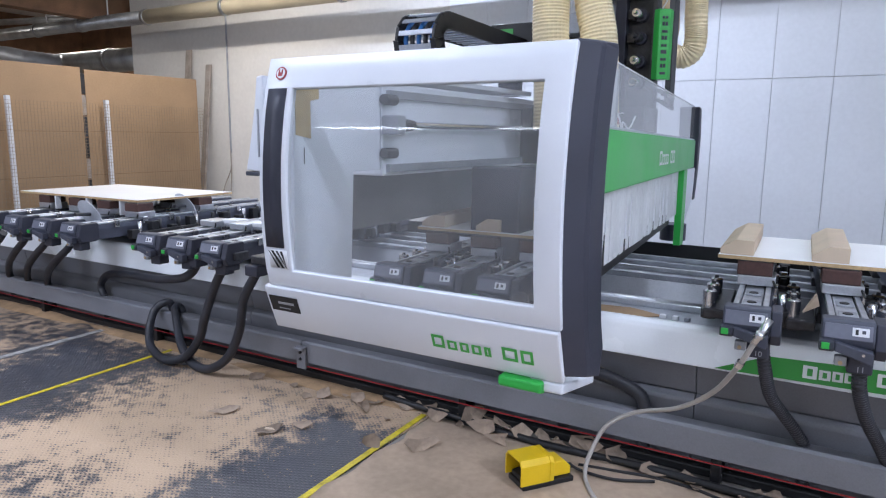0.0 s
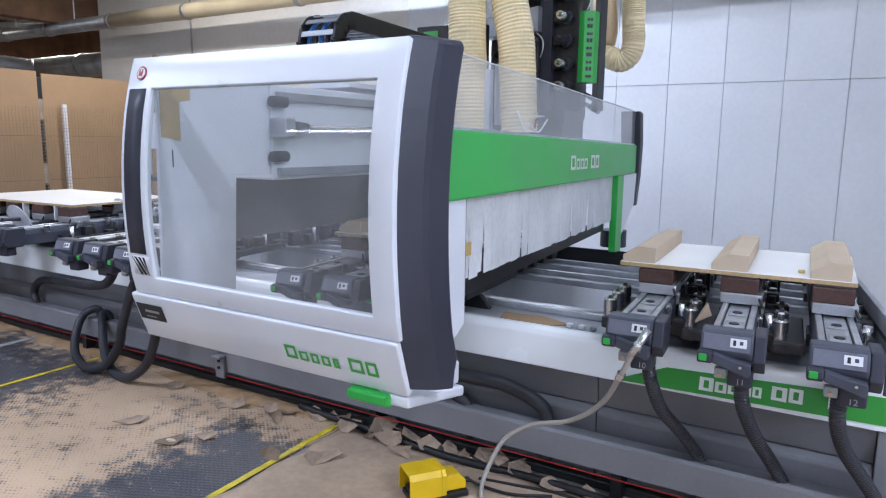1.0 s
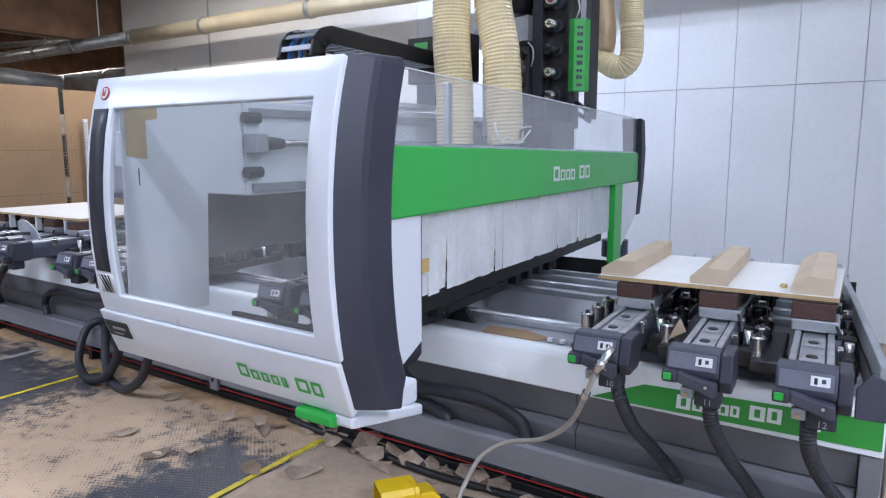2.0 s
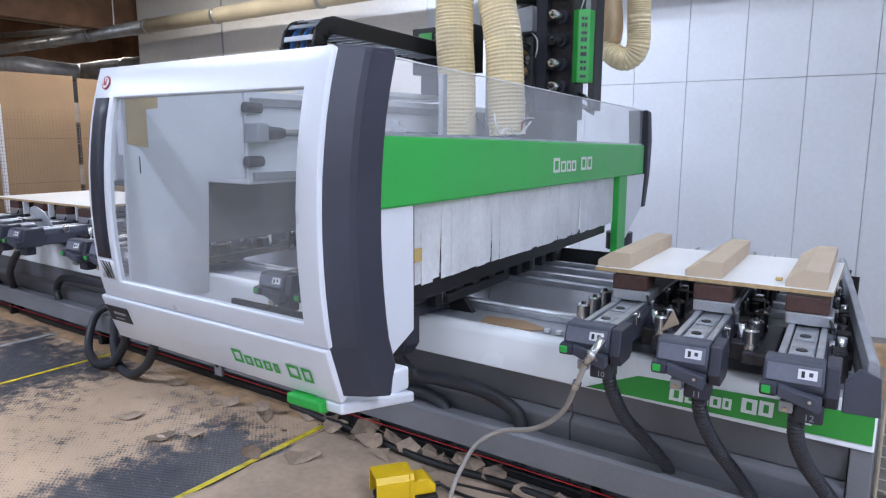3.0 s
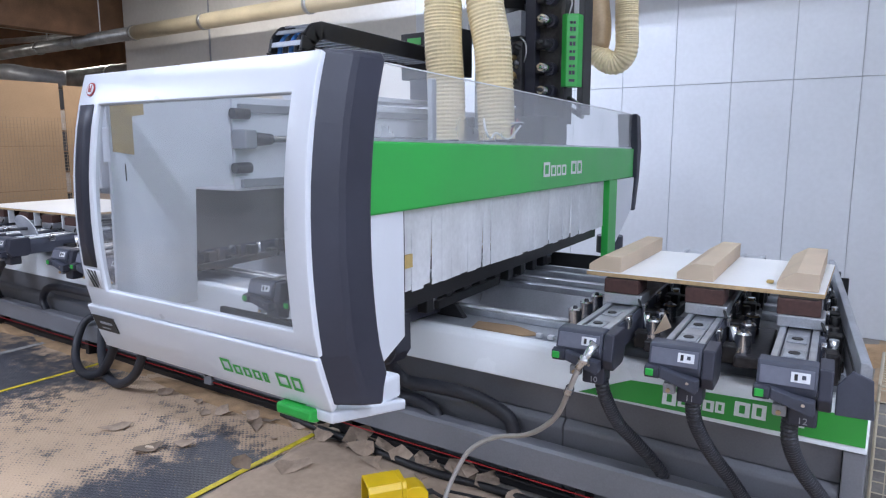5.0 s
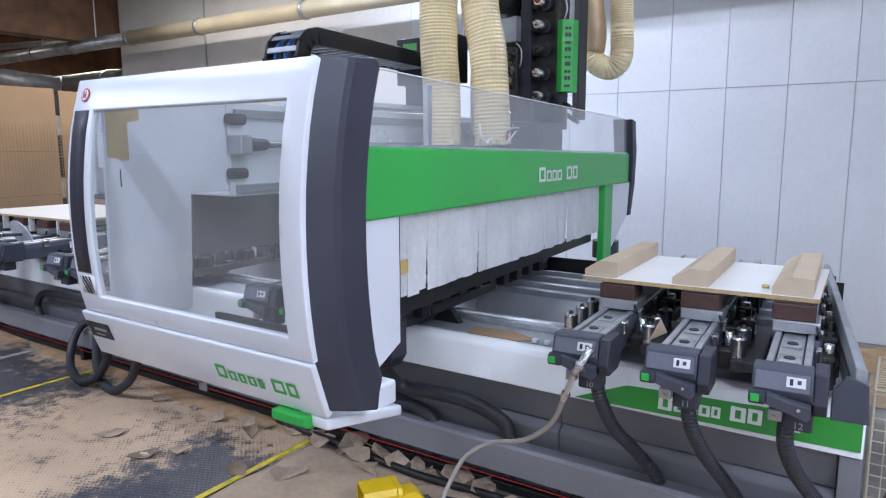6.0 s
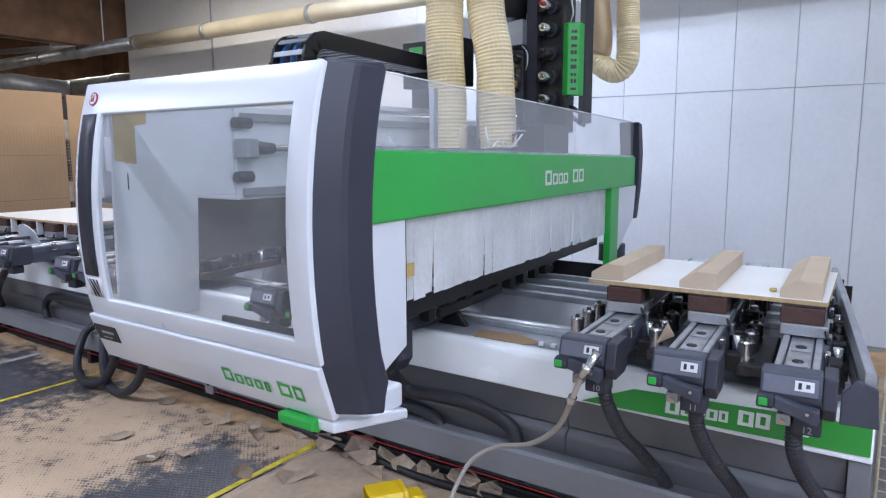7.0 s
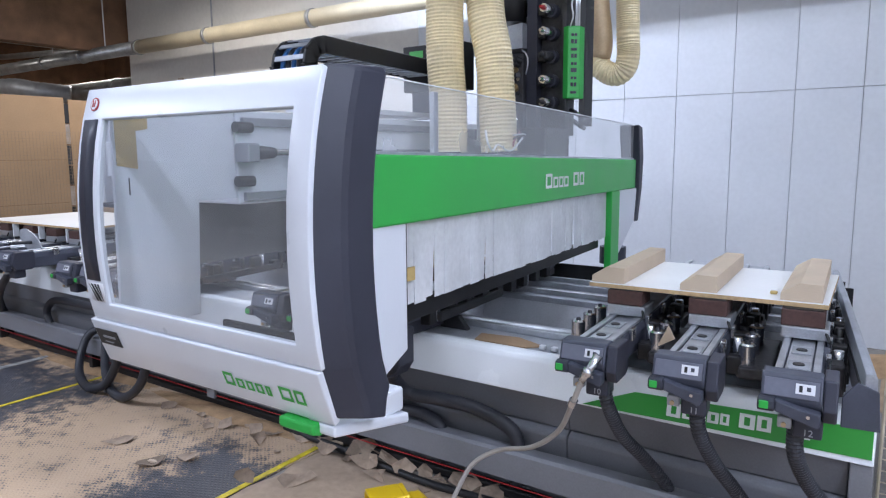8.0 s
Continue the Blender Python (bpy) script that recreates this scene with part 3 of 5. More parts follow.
        bm.faces.new((v[3], v[2], v[4], v[5]))
        fl = part("skirt_flap", bm, SKIRT, g)
        s = fl.modifiers.new("thick", "SOLIDIFY")
        s.thickness = 0.002
    # Thin black strip stands for the shade in the gap before the flaps.
    part("gap_seal", side_box(B(), -0.689, -0.681, 0.99, 1.45, 1.10, 1.448, 0.03, -0.004), BLACK, g, "black strip for the shade in the gap beside the side panel")
    part("under_rail", side_box(B(), -0.62, 1.95, 1.045, 1.120, 1.02, 1.085, 0.05, -0.07, 0.004), BLACK, g, "black rail under the flaps")
    part("flap_tape", bx(B(), side_x(-0.66) - 0.02, side_x(-0.66) - 0.012, -0.675, -0.62, 1.225, 1.275), OCHRE, g, "piece of yellowed adhesive tape on a flap")
    # inner left wall and the beam with its slideways
    part("inner_wall", prism(B(), [(-1.11, 0.97), (-0.735, 0.97), (-0.708, 1.486), (-0.50, 1.486), (-0.50, 1.93), (-1.09, 1.93)], "x", 0.070, 0.090, 0.003), WHITE, g, "white sheet metal inner wall with a cut-out")
    part("beam", prism(B(), [(0.10, 1.455), (0.10, 1.90), (-0.34, 1.90), (-0.34, 1.455)], "y", -0.498, 2.62, 0.01), WHITE, g, "white square cross beam of the gantry")
    for z in (1.845, 1.492):
        r = part("slideway", bx(B(), 0.10, 0.125, -0.47, 2.6, z - 0.02, z + 0.02, 0.003), PLATE, g, "ground steel slideway along the beam")
    part("screw", cyl(B(), (0.155, -0.43, 1.70), (0.155, 2.5, 1.70), 0.018), CHROME, g, "long bright ball screw")
    sb = part("screw_bearing", bx(B(), 0.10, 0.20, -0.51, -0.44, 1.655, 1.745, 0.008), PLATE, g)
    part("screw_collar", cyl(B(), (0.155, -0.44, 1.70), (0.155, -0.32, 1.70), 0.036, 0.026), STEEL, g)
    for z in (1.818, 1.566):
        part("bumper", cyl(B(), (0.125, -0.52, z), (0.125, -0.43, z), 0.026), STEEL, g, "dark rubber bumper")
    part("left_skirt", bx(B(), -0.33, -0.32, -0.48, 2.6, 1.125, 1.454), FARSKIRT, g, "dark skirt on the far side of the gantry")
    part("left_fin", prism(B(), [(-0.185, 1.905), (-0.222, 1.90), (-0.242, 1.76), (-0.285, 1.56), (-0.305, 1.49), (-0.185, 1.485)], "y", -0.99, -0.93, 0.006), WHITE, g, "white fin beside the door")
    part("fin_strip", bx(B(), -0.222, -0.214, -0.994, -0.989, 1.55, 1.76), PLATE, g)
    part("fin_base", bx(B(), -0.315, 0.069, -0.985, -0.935, 1.465, 1.484, 0.004), HEADGREY, g, "dark foot of the fin")
    part("fin_arm", bx(B(), -0.185, 0.069, -0.975, -0.945, 1.60, 1.75, 0.004), WHITE, g)
    part("tape_patch", prism(B(), [(-1.085, 1.885), (-0.941, 1.88), (-0.941, 1.80), (-0.995, 1.79), (-0.995, 1.635), (-1.085, 1.65)], "x", 0.0905, 0.093), OCHRE, g, "masking tape stuck on the inner wall")
    part("slot", bx(B(), 0.0905, 0.092, -1.039, -1.034, 1.53, 1.60), BLACK, g)
    part("brush_row", bx(B(), 0.2, 1.1, -0.70, -0.68, 0.88, 0.95), BLACK, g)
    part("leg", bx(B(), 0.10, 0.42, 0.40, 0.62, 0.76, 1.47, 0.01), DARK, g, "dark leg carrying the beam on the slideway")
    part("leg_foot", bx(B(), 0.45, 0.62, -0.60, 0.46, 0.74, 0.88, 0.01), DARK, g)
    return g


def thick_plate(x0, x1, z0, z1, lift=0.004):
    bm = B()
    lo = [bm.verts.new((x, profile_y(z) - lift, z)) for x, z in ((x0, z0), (x1, z0), (x1, z1), (x0, z1))]
    hi = [bm.verts.new((v.co.x, v.co.y + lift + 0.002, v.co.z)) for v in lo]
    bm.faces.new(lo)
    bm.faces.new(hi[::-1])
    for k in range(4):
        bm.faces.new((lo[k], hi[k], hi[(k + 1) % 4], lo[(k + 1) % 4]))
    bmesh.ops.recalc_face_normals(bm, faces=bm.faces[:])
    return bm


def letters_side(parent, y0, y1):
    ws = [1.0, 0.8, 0.72, 0.76, 0.3, 0.35, 1.0, 0.9]
    tot = sum(ws)
    y = y0
    for k, w in enumerate(ws):
        d = (y1 - y0) * w / tot
        if k not in (4, 5):
            h = 0.078 if w >= 0.9 else 0.060
            t = d * 0.2
            e = y + d * 0.86
            bm = B()
            for a, b, c, q in ((y, y + t, 0, 1), (e - t, e, 0, 1), (y + t, e - t, 0.8, 1), (y + t, e - t, 0, 0.2)):
                zb = 1.500 - 0.008 * (a - y0)
                x = side_x((a + b) / 2) + 0.0155
                vs = [bm.verts.new(p) for p in ((side_x(a) + 0.0155, a, zb + c * h), (side_x(b) + 0.0155, b, zb + c * h), (side_x(b) + 0.0155, b, zb + q * h), (side_x(a) + 0.0155, a, zb + q * h))]
                bm.faces.new(vs)
            part("letter_shape", bm, LETTERW, parent)
        y += d


gantry = build_gantry()

# ---- the machining head on the gantry ----
BRASS = mat("dull_brass", (0.42, 0.30, 0.14), 0.4, metal=0.7, var=0.2, scale=20)


def build_head():
    h = thing("machining_head", "dark machining head with green casing and chrome knobs on the gantry", "machine head")
    part("column", bx(B(), 0.60, 0.675, 1.46, 1.62, 1.80, 3.0, 0.006), DARK, h, "dark upright column")
    part("back_plate", bx(B(), 0.675, 0.86, 1.52, 1.64, 1.80, 3.0, 0.004), STEEL, h)
    part("side_plate", prism(B(), [(0.93, 1.55), (0.962, 1.57), (0.962, 1.70), (0.93, 1.70)], "z", 1.86, 2.95, 0.004), BLACK, h, "black steel side plate")
    part("rail", bx(B(), 0.845, 0.875, 1.47, 1.52, 1.85, 3.0, 0.003), STEEL, h)
    c = part("casing", prism(B(), [(0.845, 1.475), (0.895, 1.452), (0.955, 1.50), (0.955, 1.58), (0.845, 1.58)], "z", 2.03, 2.475, 0.006), GREEN, h, "green casing with cut slots")
    rnd = random.Random(4)
    for k in range(9):
        z = 2.06 + k * 0.044
        m = pose(0.926, 1.474, z, 0, 0, 38.6)
        for a, b in ((-0.018, -0.003), (0.003, 0.018)) if k % 3 else ((-0.018, 0.018),):
            part("slot", bx(B(), a, b, -0.0035, 0.002, 0.0, 0.016 + 0.008 * (k % 2), 0, m), DARK, c)
    for k, z in enumerate((2.585, 2.445, 2.30, 2.15, 2.01)):
        kn = part("knob", cyl(B(), (0.765, 1.50, z), (0.765, 1.36, z), 0.030, 0.026), CHROME if k != 2 else STEEL, h, "chrome ribbed knob" if k != 2 else "dark knob", True)
        part("knob_collar", cyl(B(), (0.765, 1.53, z), (0.765, 1.47, z), 0.042), DARK, kn)
        part("knob_tip", cyl(B(), (0.765, 1.36, z), (0.765, 1.32, z), 0.016, 0.010), CHROME if k % 2 else RED if k == 0 else STEEL, kn)
        part("coupling", bx(B(), 0.69, 0.74, 1.44, 1.52, z - 0.03, z + 0.03, 0.005), STEEL, kn)
    part("cross_plate", prism(B(), [(0.20, 2.34), (0.60, 2.36), (0.60, 2.52), (0.20, 2.47)], "y", 1.40, 1.55, 0.004), PLATE, h, "dull grey cross plate")
    part("spindle_block", bx(B(), 0.25, 0.60, 1.42, 1.72, 1.62, 2.33, 0.01), STEEL, h, "dark spindle block")
    part("back_frame", bx(B(), 0.40, 0.60, 1.62, 1.78, 1.90, 3.0, 0.006), BLACK, h, "black frame behind the cross plate")
    for k in range(7):
        z = 2.02 + 0.13 * k
        part("frame_rib", bx(B(), 0.43, 0.57, 1.58, 1.62, z, z + 0.05, 0.004), STEEL if k % 2 else PLATE, h)
    part("motor", cyl(B(), (0.46, 1.5, 2.54), (0.46, 1.5, 2.86), 0.10, seg=20), BLACK, h, "black motor", True)
    for k in range(44):
        a = (rnd.uniform(0.30, 0.60), rnd.uniform(1.38, 1.43), rnd.uniform(1.72, 2.30))
        part("fitting", cyl(B(), a, (a[0] + rnd.uniform(-0.03, 0.03), a[1] - rnd.uniform(0.02, 0.06), a[2] + rnd.uniform(-0.02, 0.02)), rnd.uniform(0.008, 0.026), seg=10), (CHROME, STEEL, BRASS, BLACK)[k % 4], h)
    for k in range(6):
        p = (0.90 + 0.03 * (k % 3), 1.50, 1.96 - 0.02 * k)
        part("fitting", cyl(B(), p, (p[0] + 0.05, 1.46, p[2] - 0.02), 0.014, seg=10), CHROME if k % 2 else STEEL, h)
    for a in ((0.91, 2.47, 0.0), (0.60, 2.2, -0.1), (0.35, 2.3, 0.05)):
        hosed("cable", [(a[0], 1.45, a[1]), (a[0] + 0.04, 1.40, a[1] + 0.05), (a[0] + 0.02, 1.42, a[1] + 0.12), (a[0] + a[2], 1.5, a[1] + 0.2)], 0.005, LABELM, h, seg=6)
    for k, cm in enumerate((RED, RED, STEEL, LABELM)):
        hosed("wire", [(0.62 + 0.03 * k, 1.3, 1.74), (0.72, 1.1 + 0.05 * k, 1.84 - 0.02 * k), (0.80, 0.95 + 0.04 * k, 1.80), (0.84, 0.85, 1.73 + 0.02 * k)], 0.005, cm, h, seg=6)
    hosed("wire_loop", [(0.97, 0.33, 1.80), (1.02, 0.26, 1.75), (1.02, 0.31, 1.70), (1.0, 0.40, 1.73), (0.99, 0.55, 1.70), (0.98, 0.70, 1.77)], 0.005, LABELM, h, seg=6)
    part("lower_block", bx(B(), 0.1, 0.93, 1.08, 1.42, 1.47, 1.84, 0.01), STEEL, h, "dark lower block of the head")
    return h


build_head()


def big_hose(label, pts, r, material=CREAM):
    t = thing("extraction_hose", label, "hose", "extraction hoses")
    ob = hosed("hose_wall", pts, r, material, t, rib=0.0055, step=0.0105, seg=26)
    for f in ob.data.polygons:
        f.use_smooth = False
    return t


big_hose("cream corrugated extraction hose rising from the machining head", [(0.445, 0.78, 1.70), (0.44, 0.78, 2.0), (0.42, 0.78, 2.3), (0.42, 0.79, 2.7), (0.44, 0.82, 3.4), (0.46, 0.82, 4.495)], 0.107)
big_hose("cream corrugated extraction hose leaning beside the machining head", [(0.72, 0.9, 1.70), (0.702, 0.9, 2.0), (0.680, 0.9, 2.25), (0.630, 0.9, 2.48), (0.60, 0.92, 2.8), (0.585, 0.95, 3.4), (0.58, 0.95, 4.495)], 0.105)
big_hose("cream corrugated hose bent up behind the machining head", [(0.665, 2.44, 2.44), (0.695, 2.44, 2.36), (0.76, 2.445, 2.295), (0.84, 2.45, 2.268), (0.905, 2.45, 2.31), (0.928, 2.45, 2.40), (0.92, 2.45, 2.6), (0.90, 2.45, 3.3), (0.90, 2.45, 4.495)], 0.081)
t = thing("hose_cuff", "smooth tan cuff of an extraction hose on the head", "hose")
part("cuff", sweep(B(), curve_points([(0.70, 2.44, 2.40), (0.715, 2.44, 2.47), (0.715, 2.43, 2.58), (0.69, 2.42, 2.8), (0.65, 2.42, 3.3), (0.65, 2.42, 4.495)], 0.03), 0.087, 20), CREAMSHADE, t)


def build_chain():
    c = thing("cable_chain", "black cable chain with blue cables on top of the beam", "cable chain")
    n = 17
    path = []
    for k in range(9):
        a = radians(-100 + k * 25)
        path.append((0.20 - 0.10 * math.cos(a) * 1.0, 2.145 + 0.085 * math.sin(a)))
    path = [(0.20 - 0.115 * math.cos(radians(a)), 2.155 + 0.115 * math.sin(radians(a))) for a in range(-90, 91, 30)]
    path += [(0.20 + 0.075 * k, 2.27 - 0.002 * k) for k in range(1, 15)]
    for (ya, za), (yb, zb) in zip(path, path[1:]):
        d = math.degrees(math.atan2(zb - za, yb - ya))
        L = math.hypot(yb - ya, zb - za)
        m = pose(0, (ya + yb) / 2, (za + zb) / 2, d, 0, 0)
        for x in (-0.28, -0.045):
            part("link", bx(B(), x, x + 0.02, -L / 2 - 0.008, L / 2 + 0.008, -0.048, 0.046, 0.006, m), BLACK, c)
        part("crossbar", bx(B(), -0.26, -0.045, -0.012, 0.012, -0.043, -0.034, 0.002, m), PLATE, c)
        part("crossbar", bx(B(), -0.26, -0.045, -0.014, 0.014, 0.034, 0.043, 0.002, m), PLATE, c)
    for k in range(5):
        x = -0.235 + 0.042 * k
        hosed("cable", [(x, 0.26, 2.045)] + [(x, 0.20 - 0.115 * math.cos(radians(a)), 2.155 + 0.115 * math.sin(radians(a))) for a in range(-60, 91, 30)] + [(x, 0.8, 2.265), (x, 1.25, 2.25)], 0.013, BLUE if k % 2 == 0 else STEEL, c, seg=8)
    b = part("chain_anchor", bx(B(), -0.30, 0.18, 1.22, 1.36, 2.10, 2.40, 0.008), BLACK, c, "black anchor box of the chain")
    part("green_mark", bx(B(), -0.24, -0.13, 1.214, 1.218, 2.32, 2.365), LETTER, b)
    part("chain_shelf", bx(B(), -0.30, -0.02, 0.15, 1.3, 1.922, 1.95, 0.004), WHITE, c)
    part("anchor_leg", bx(B(), -0.25, -0.10, 1.25, 1.33, 1.921, 2.10, 0.004), DARK, c)
    part("upright_chain", bx(B(), 0.50, 0.545, 1.12, 1.24, 1.8, 3.0, 0.004), BLACK, c)
    for k in range(22):
        part("link", bx(B(), 0.235, 0.275, 0.98, 1.06, 2.02 + k * 0.045, 2.058 + k * 0.045, 0.004), BLACK, c)
    part("duct_post", cyl(B(), (0.53, 1.05, 1.75), (0.53, 1.05, 2.12), 0.05), WHITE, c, "white tube between the hoses", True)
    for ob in c.children_recursive:
        if ob.data and not ob.name.startswith(("upright_chain", "duct_post")) and ob.data.vertices[0].co.x < 0.2:
            for v in ob.data.vertices:
                v.co += Vector((0.14, -0.095, 0.0))
    return c


build_chain()


# ---- bars that carry the workpieces ----
def build_bar(number=""):
    """One bar; local origin at the middle of its front end on the ground, y along the bar."""
    b = thing("work_bar", "grey aluminium work bar with slate plastic head on the bed", "work bar", "work bars")
    part("body", prism(B(), [(-0.072, 0.82), (0.072, 0.82), (0.078, 0.90), (0.072, 0.935), (-0.072, 0.935), (-0.078, 0.90)], "y", 0.10, 2.42, 0.004), HEADGREY, b, "slate bar body")
    for x in (-0.058, 0.058):
        part("edge_rail", bx(B(), x - 0.012, x + 0.012, 0.121, 2.42, 0.937, 0.952, 0.004), ALU, b, "bright edge rail")
    part("top_plate", bx(B(), -0.040, 0.040, 0.122, 2.40, 0.937, 0.944, 0.002), ALU, b)
    for y in (0.22, 0.42, 0.95, 1.3, 1.7):
        sl = part("port_plate", bx(B(), -0.034, 0.034, y - 0.05, y + 0.05, 0.945, 0.949, 0.002), PLATE, b)
        part("port", cyl(B(), (0, y, 0.946), (0, y, 0.953), 0.022, 0.018, 12), BLACK, sl)
    for y in (0.835, 1.785, 2.29):
        part("saddle", bx(B(), -0.085, 0.085, y - 0.09, y + 0.09, 0.767, 0.82, 0.006), STEEL, b, "dark saddle on the slideway")
    h = part("head", prism(B(), [(0.0, 0.895), (0.022, 0.958), (0.032, 0.966), (0.10, 0.966), (0.12, 0.955), (0.12, 0.85), (0.03, 0.85), (0.006, 0.875)], "x", -0.098, 0.082, 0.006), HEADGREY, b, "slate plastic head of the bar")
    part("cheek", prism(B(), [(0.004, 0.865), (0.03, 0.962), (0.17, 0.962), (0.18, 0.94), (0.18, 0.84), (0.15, 0.82), (0.03, 0.82)], "x", 0.083, 0.125, 0.006), DARK, h)
    part("face_plate", prism(B(), [(-0.003, 0.900), (0.0165, 0.953), (0.0195, 0.953), (0.001, 0.900)], "x", -0.088, 0.072), PANELM, h, "lighter slate face plate")
    lb = part("label", prism(B(), [(-0.0005, 0.915), (0.0105, 0.945), (0.0135, 0.945), (0.003, 0.915)], "x", 0.004, 0.060), LABELM, h, "small white label")
    part("print_bar", prism(B(), [(-0.0002, 0.921), (0.0070, 0.940), (0.0100, 0.940), (0.003, 0.921)], "x", 0.014, 0.024), BLACK, lb)
    part("print_bar", prism(B(), [(0.0008, 0.926), (0.0058, 0.938), (0.0088, 0.938), (0.004, 0.926)], "x", 0.036, 0.048), HEADGREY, lb)
    hd = part("handle", prism(B(), [(-0.034, 0.862), (-0.030, 0.890), (-0.005, 0.896), (0.04, 0.885), (0.05, 0.852), (0.0, 0.845), (-0.025, 0.850)], "x", -0.104, -0.052, 0.006), DARK, h, "dark release handle")
    part("lever", prism(B(), [(-0.052, 0.892), (-0.052, 0.853), (0.035, 0.824), (0.070, 0.812), (0.080, 0.822), (0.080, 0.862), (0.02, 0.872)], "y", -0.026, 0.02, 0.005), HEADGREY, h, "slate lever under the head")
    part("button", bx(B(), -0.098, -0.070, -0.038, -0.030, 0.860, 0.886, 0.003), GREEN, hd, "small green button")
    part("screw", cyl(B(), (0.045, -0.0285, 0.850), (0.045, -0.020, 0.850), 0.006, seg=8), CHROME, h)
    sk = part("hose_socket", bx(B(), 0.0, 0.088, 0.035, 0.12, 0.755, 0.83, 0.008), DARK, h, "dark socket for the hose")
    part("clip", bx(B(), -0.045, -0.002, 0.015, 0.05, 0.785, 0.825, 0.006), PLATE, sk)
    part("clip_bolt", cyl(B(), (-0.025, 0.014, 0.80), (-0.025, 0.006, 0.80), 0.008, seg=12), CREAMSHADE, sk)
    for k in range(7):
        y = 0.34 + 0.27 * k
        part("rail_clip", bx(B(), 0.079, 0.098, y, y + 0.05, 0.905, 0.957, 0.005), CHROME, b, "bright clip on the bar's side")
    # rollers on their arm
    part("roller_arm", bx(B(), -0.22, -0.10, 0.44, 0.95, 0.80, 0.845, 0.008), STEEL, b, "dark arm carrying the rollers")
    part("drag_chain", bx(B(), 0.13, 0.16, 0.55, 1.3, 0.80, 0.85, 0.006), BLACK, b)
    for y in (0.50, 0.66, 0.82):
        bm = cyl(B(), (-0.195, y, 0.835), (-0.195, y, 0.868), 0.031, seg=28)
        cyl(bm, (-0.195, y, 0.8682), (-0.195, y, 0.874), 0.028, seg=28)
        cyl(bm, (-0.195, y, 0.8742), (-0.195, y, 0.922), 0.031, seg=28)
        cyl(bm, (-0.195, y, 0.9222), (-0.195, y, 0.930), 0.031, 0.024, seg=28)
        rl = part("roller", bm, CHROME, b, "chrome clamping roller")
        part("roller_base", cyl(B(), (-0.195, y, 0.79), (-0.195, y, 0.834), 0.037, seg=20), STEEL, rl)
        part("roller_cap", cyl(B(), (-0.195, y, 0.93), (-0.195, y, 0.941), 0.012, 0.008, 16), STEEL, rl)
    for y in (0.645, 1.305):
        ps = part("pod_base", bx(B(), -0.085, 0.085, y - 0.07, y + 0.10, 0.953, 1.0, 0.006), ALU, b, "grey pod base")
        part("pod_tube", cyl(B(), (0.07, y - 0.06, 0.99), (0.088, y - 0.09, 0.955), 0.006, seg=8), BLACK, ps)
    rnd = random.Random(7)
    for k in range(9):
        y = 0.45 + 0.2 * k
        part("valve", bx(B(), 0.09, 0.15, y, y + 0.07, 0.80, 0.87 + 0.05 * (k % 2), 0.005), BLACK, b)
        part("pipe_stub", cyl(B(), (0.12, y + 0.1, 0.80), (0.12, y + 0.1, 0.93), 0.018, seg=12), CHROME if k % 3 == 0 else BLACK, b, "", True)
    return b


def number_text(parent, s):
    cu = bpy.data.curves.new("number", "FONT")
    cu.body = s
    cu.size = 0.032
    cu.extrude = 0.0006
    cu.align_x = "CENTER"
    tmp = bpy.data.objects.new("number", cu)
    scene.collection.objects.link(tmp)
    me = bpy.data.meshes.new_from_object(tmp.evaluated_get(bpy.context.evaluated_depsgraph_get()))
    bpy.data.objects.remove(tmp)
    me.materials.clear()
    me.materials.append(PLATE)
    ob = new("number", me)
    ob.parent = parent
    ob.matrix_local = pose(0.046, 0.033, 0.765, 90, 0, 0)
    return ob


PANEL_SKEW = 3.0
SKEW = 4.0
first_bar = build_bar()
PLACES = [(1.745, -0.235, "10"), (2.107, -0.235, "11"), (2.467, -0.235, "12")]
LEFT = [(-2.05, -0.30), (-1.73, -0.30), (-1.40, -0.30), (-3.82, -0.28), (-3.40, -0.28), (-3.01, -0.28), (-4.3, -0.28), (-0.03, -0.27), (0.285, -0.27), (0.60, -0.27)]
bars = []
for x, y, s in PLACES:
    m = pose(x, y, 0, 0, 0, SKEW)
    if not bars:
        first_bar.matrix_basis = m
        ob = first_bar
    else:
        ob = copy_thing(first_bar, m)
    bars.append(ob)
for x, y in LEFT:
    bars.append(copy_thing(first_bar, pose(x, y, 0, 0, 0, SKEW)))
for ob, (x, y, s) in zip(bars, PLACES):
    number_text(ob, s)


def pods(x, y, group, far=0.66):
    """Brown rubber pods under a board, on the bar at x."""
    for d in (0.0, far):
        p = thing("suction_pod", "brown rubber suction pod clamped on a work bar", "suction pod", group)
        part("block", bx(B(), -0.078, 0.078, -0.065, 0.095, 1.0, 1.066, 0.005), POD, p)
        part("lip", bx(B(), -0.07, 0.07, -0.058, 0.088, 1.066, 1.071, 0.002), BLACK, p)
        p.matrix_basis = pose(x - 0.01, y, 0, 0, 0, SKEW) @ pose(0, 0.645 + d, 0)


for x, y, s in PLACES:
    pods(x, y, "pods under the white board")
for x, y in LEFT[3:7]:
    pods(x, y, "pods under the far board")
for x, y in LEFT[7:]:
    pods(x, y, "pods under the gantry")


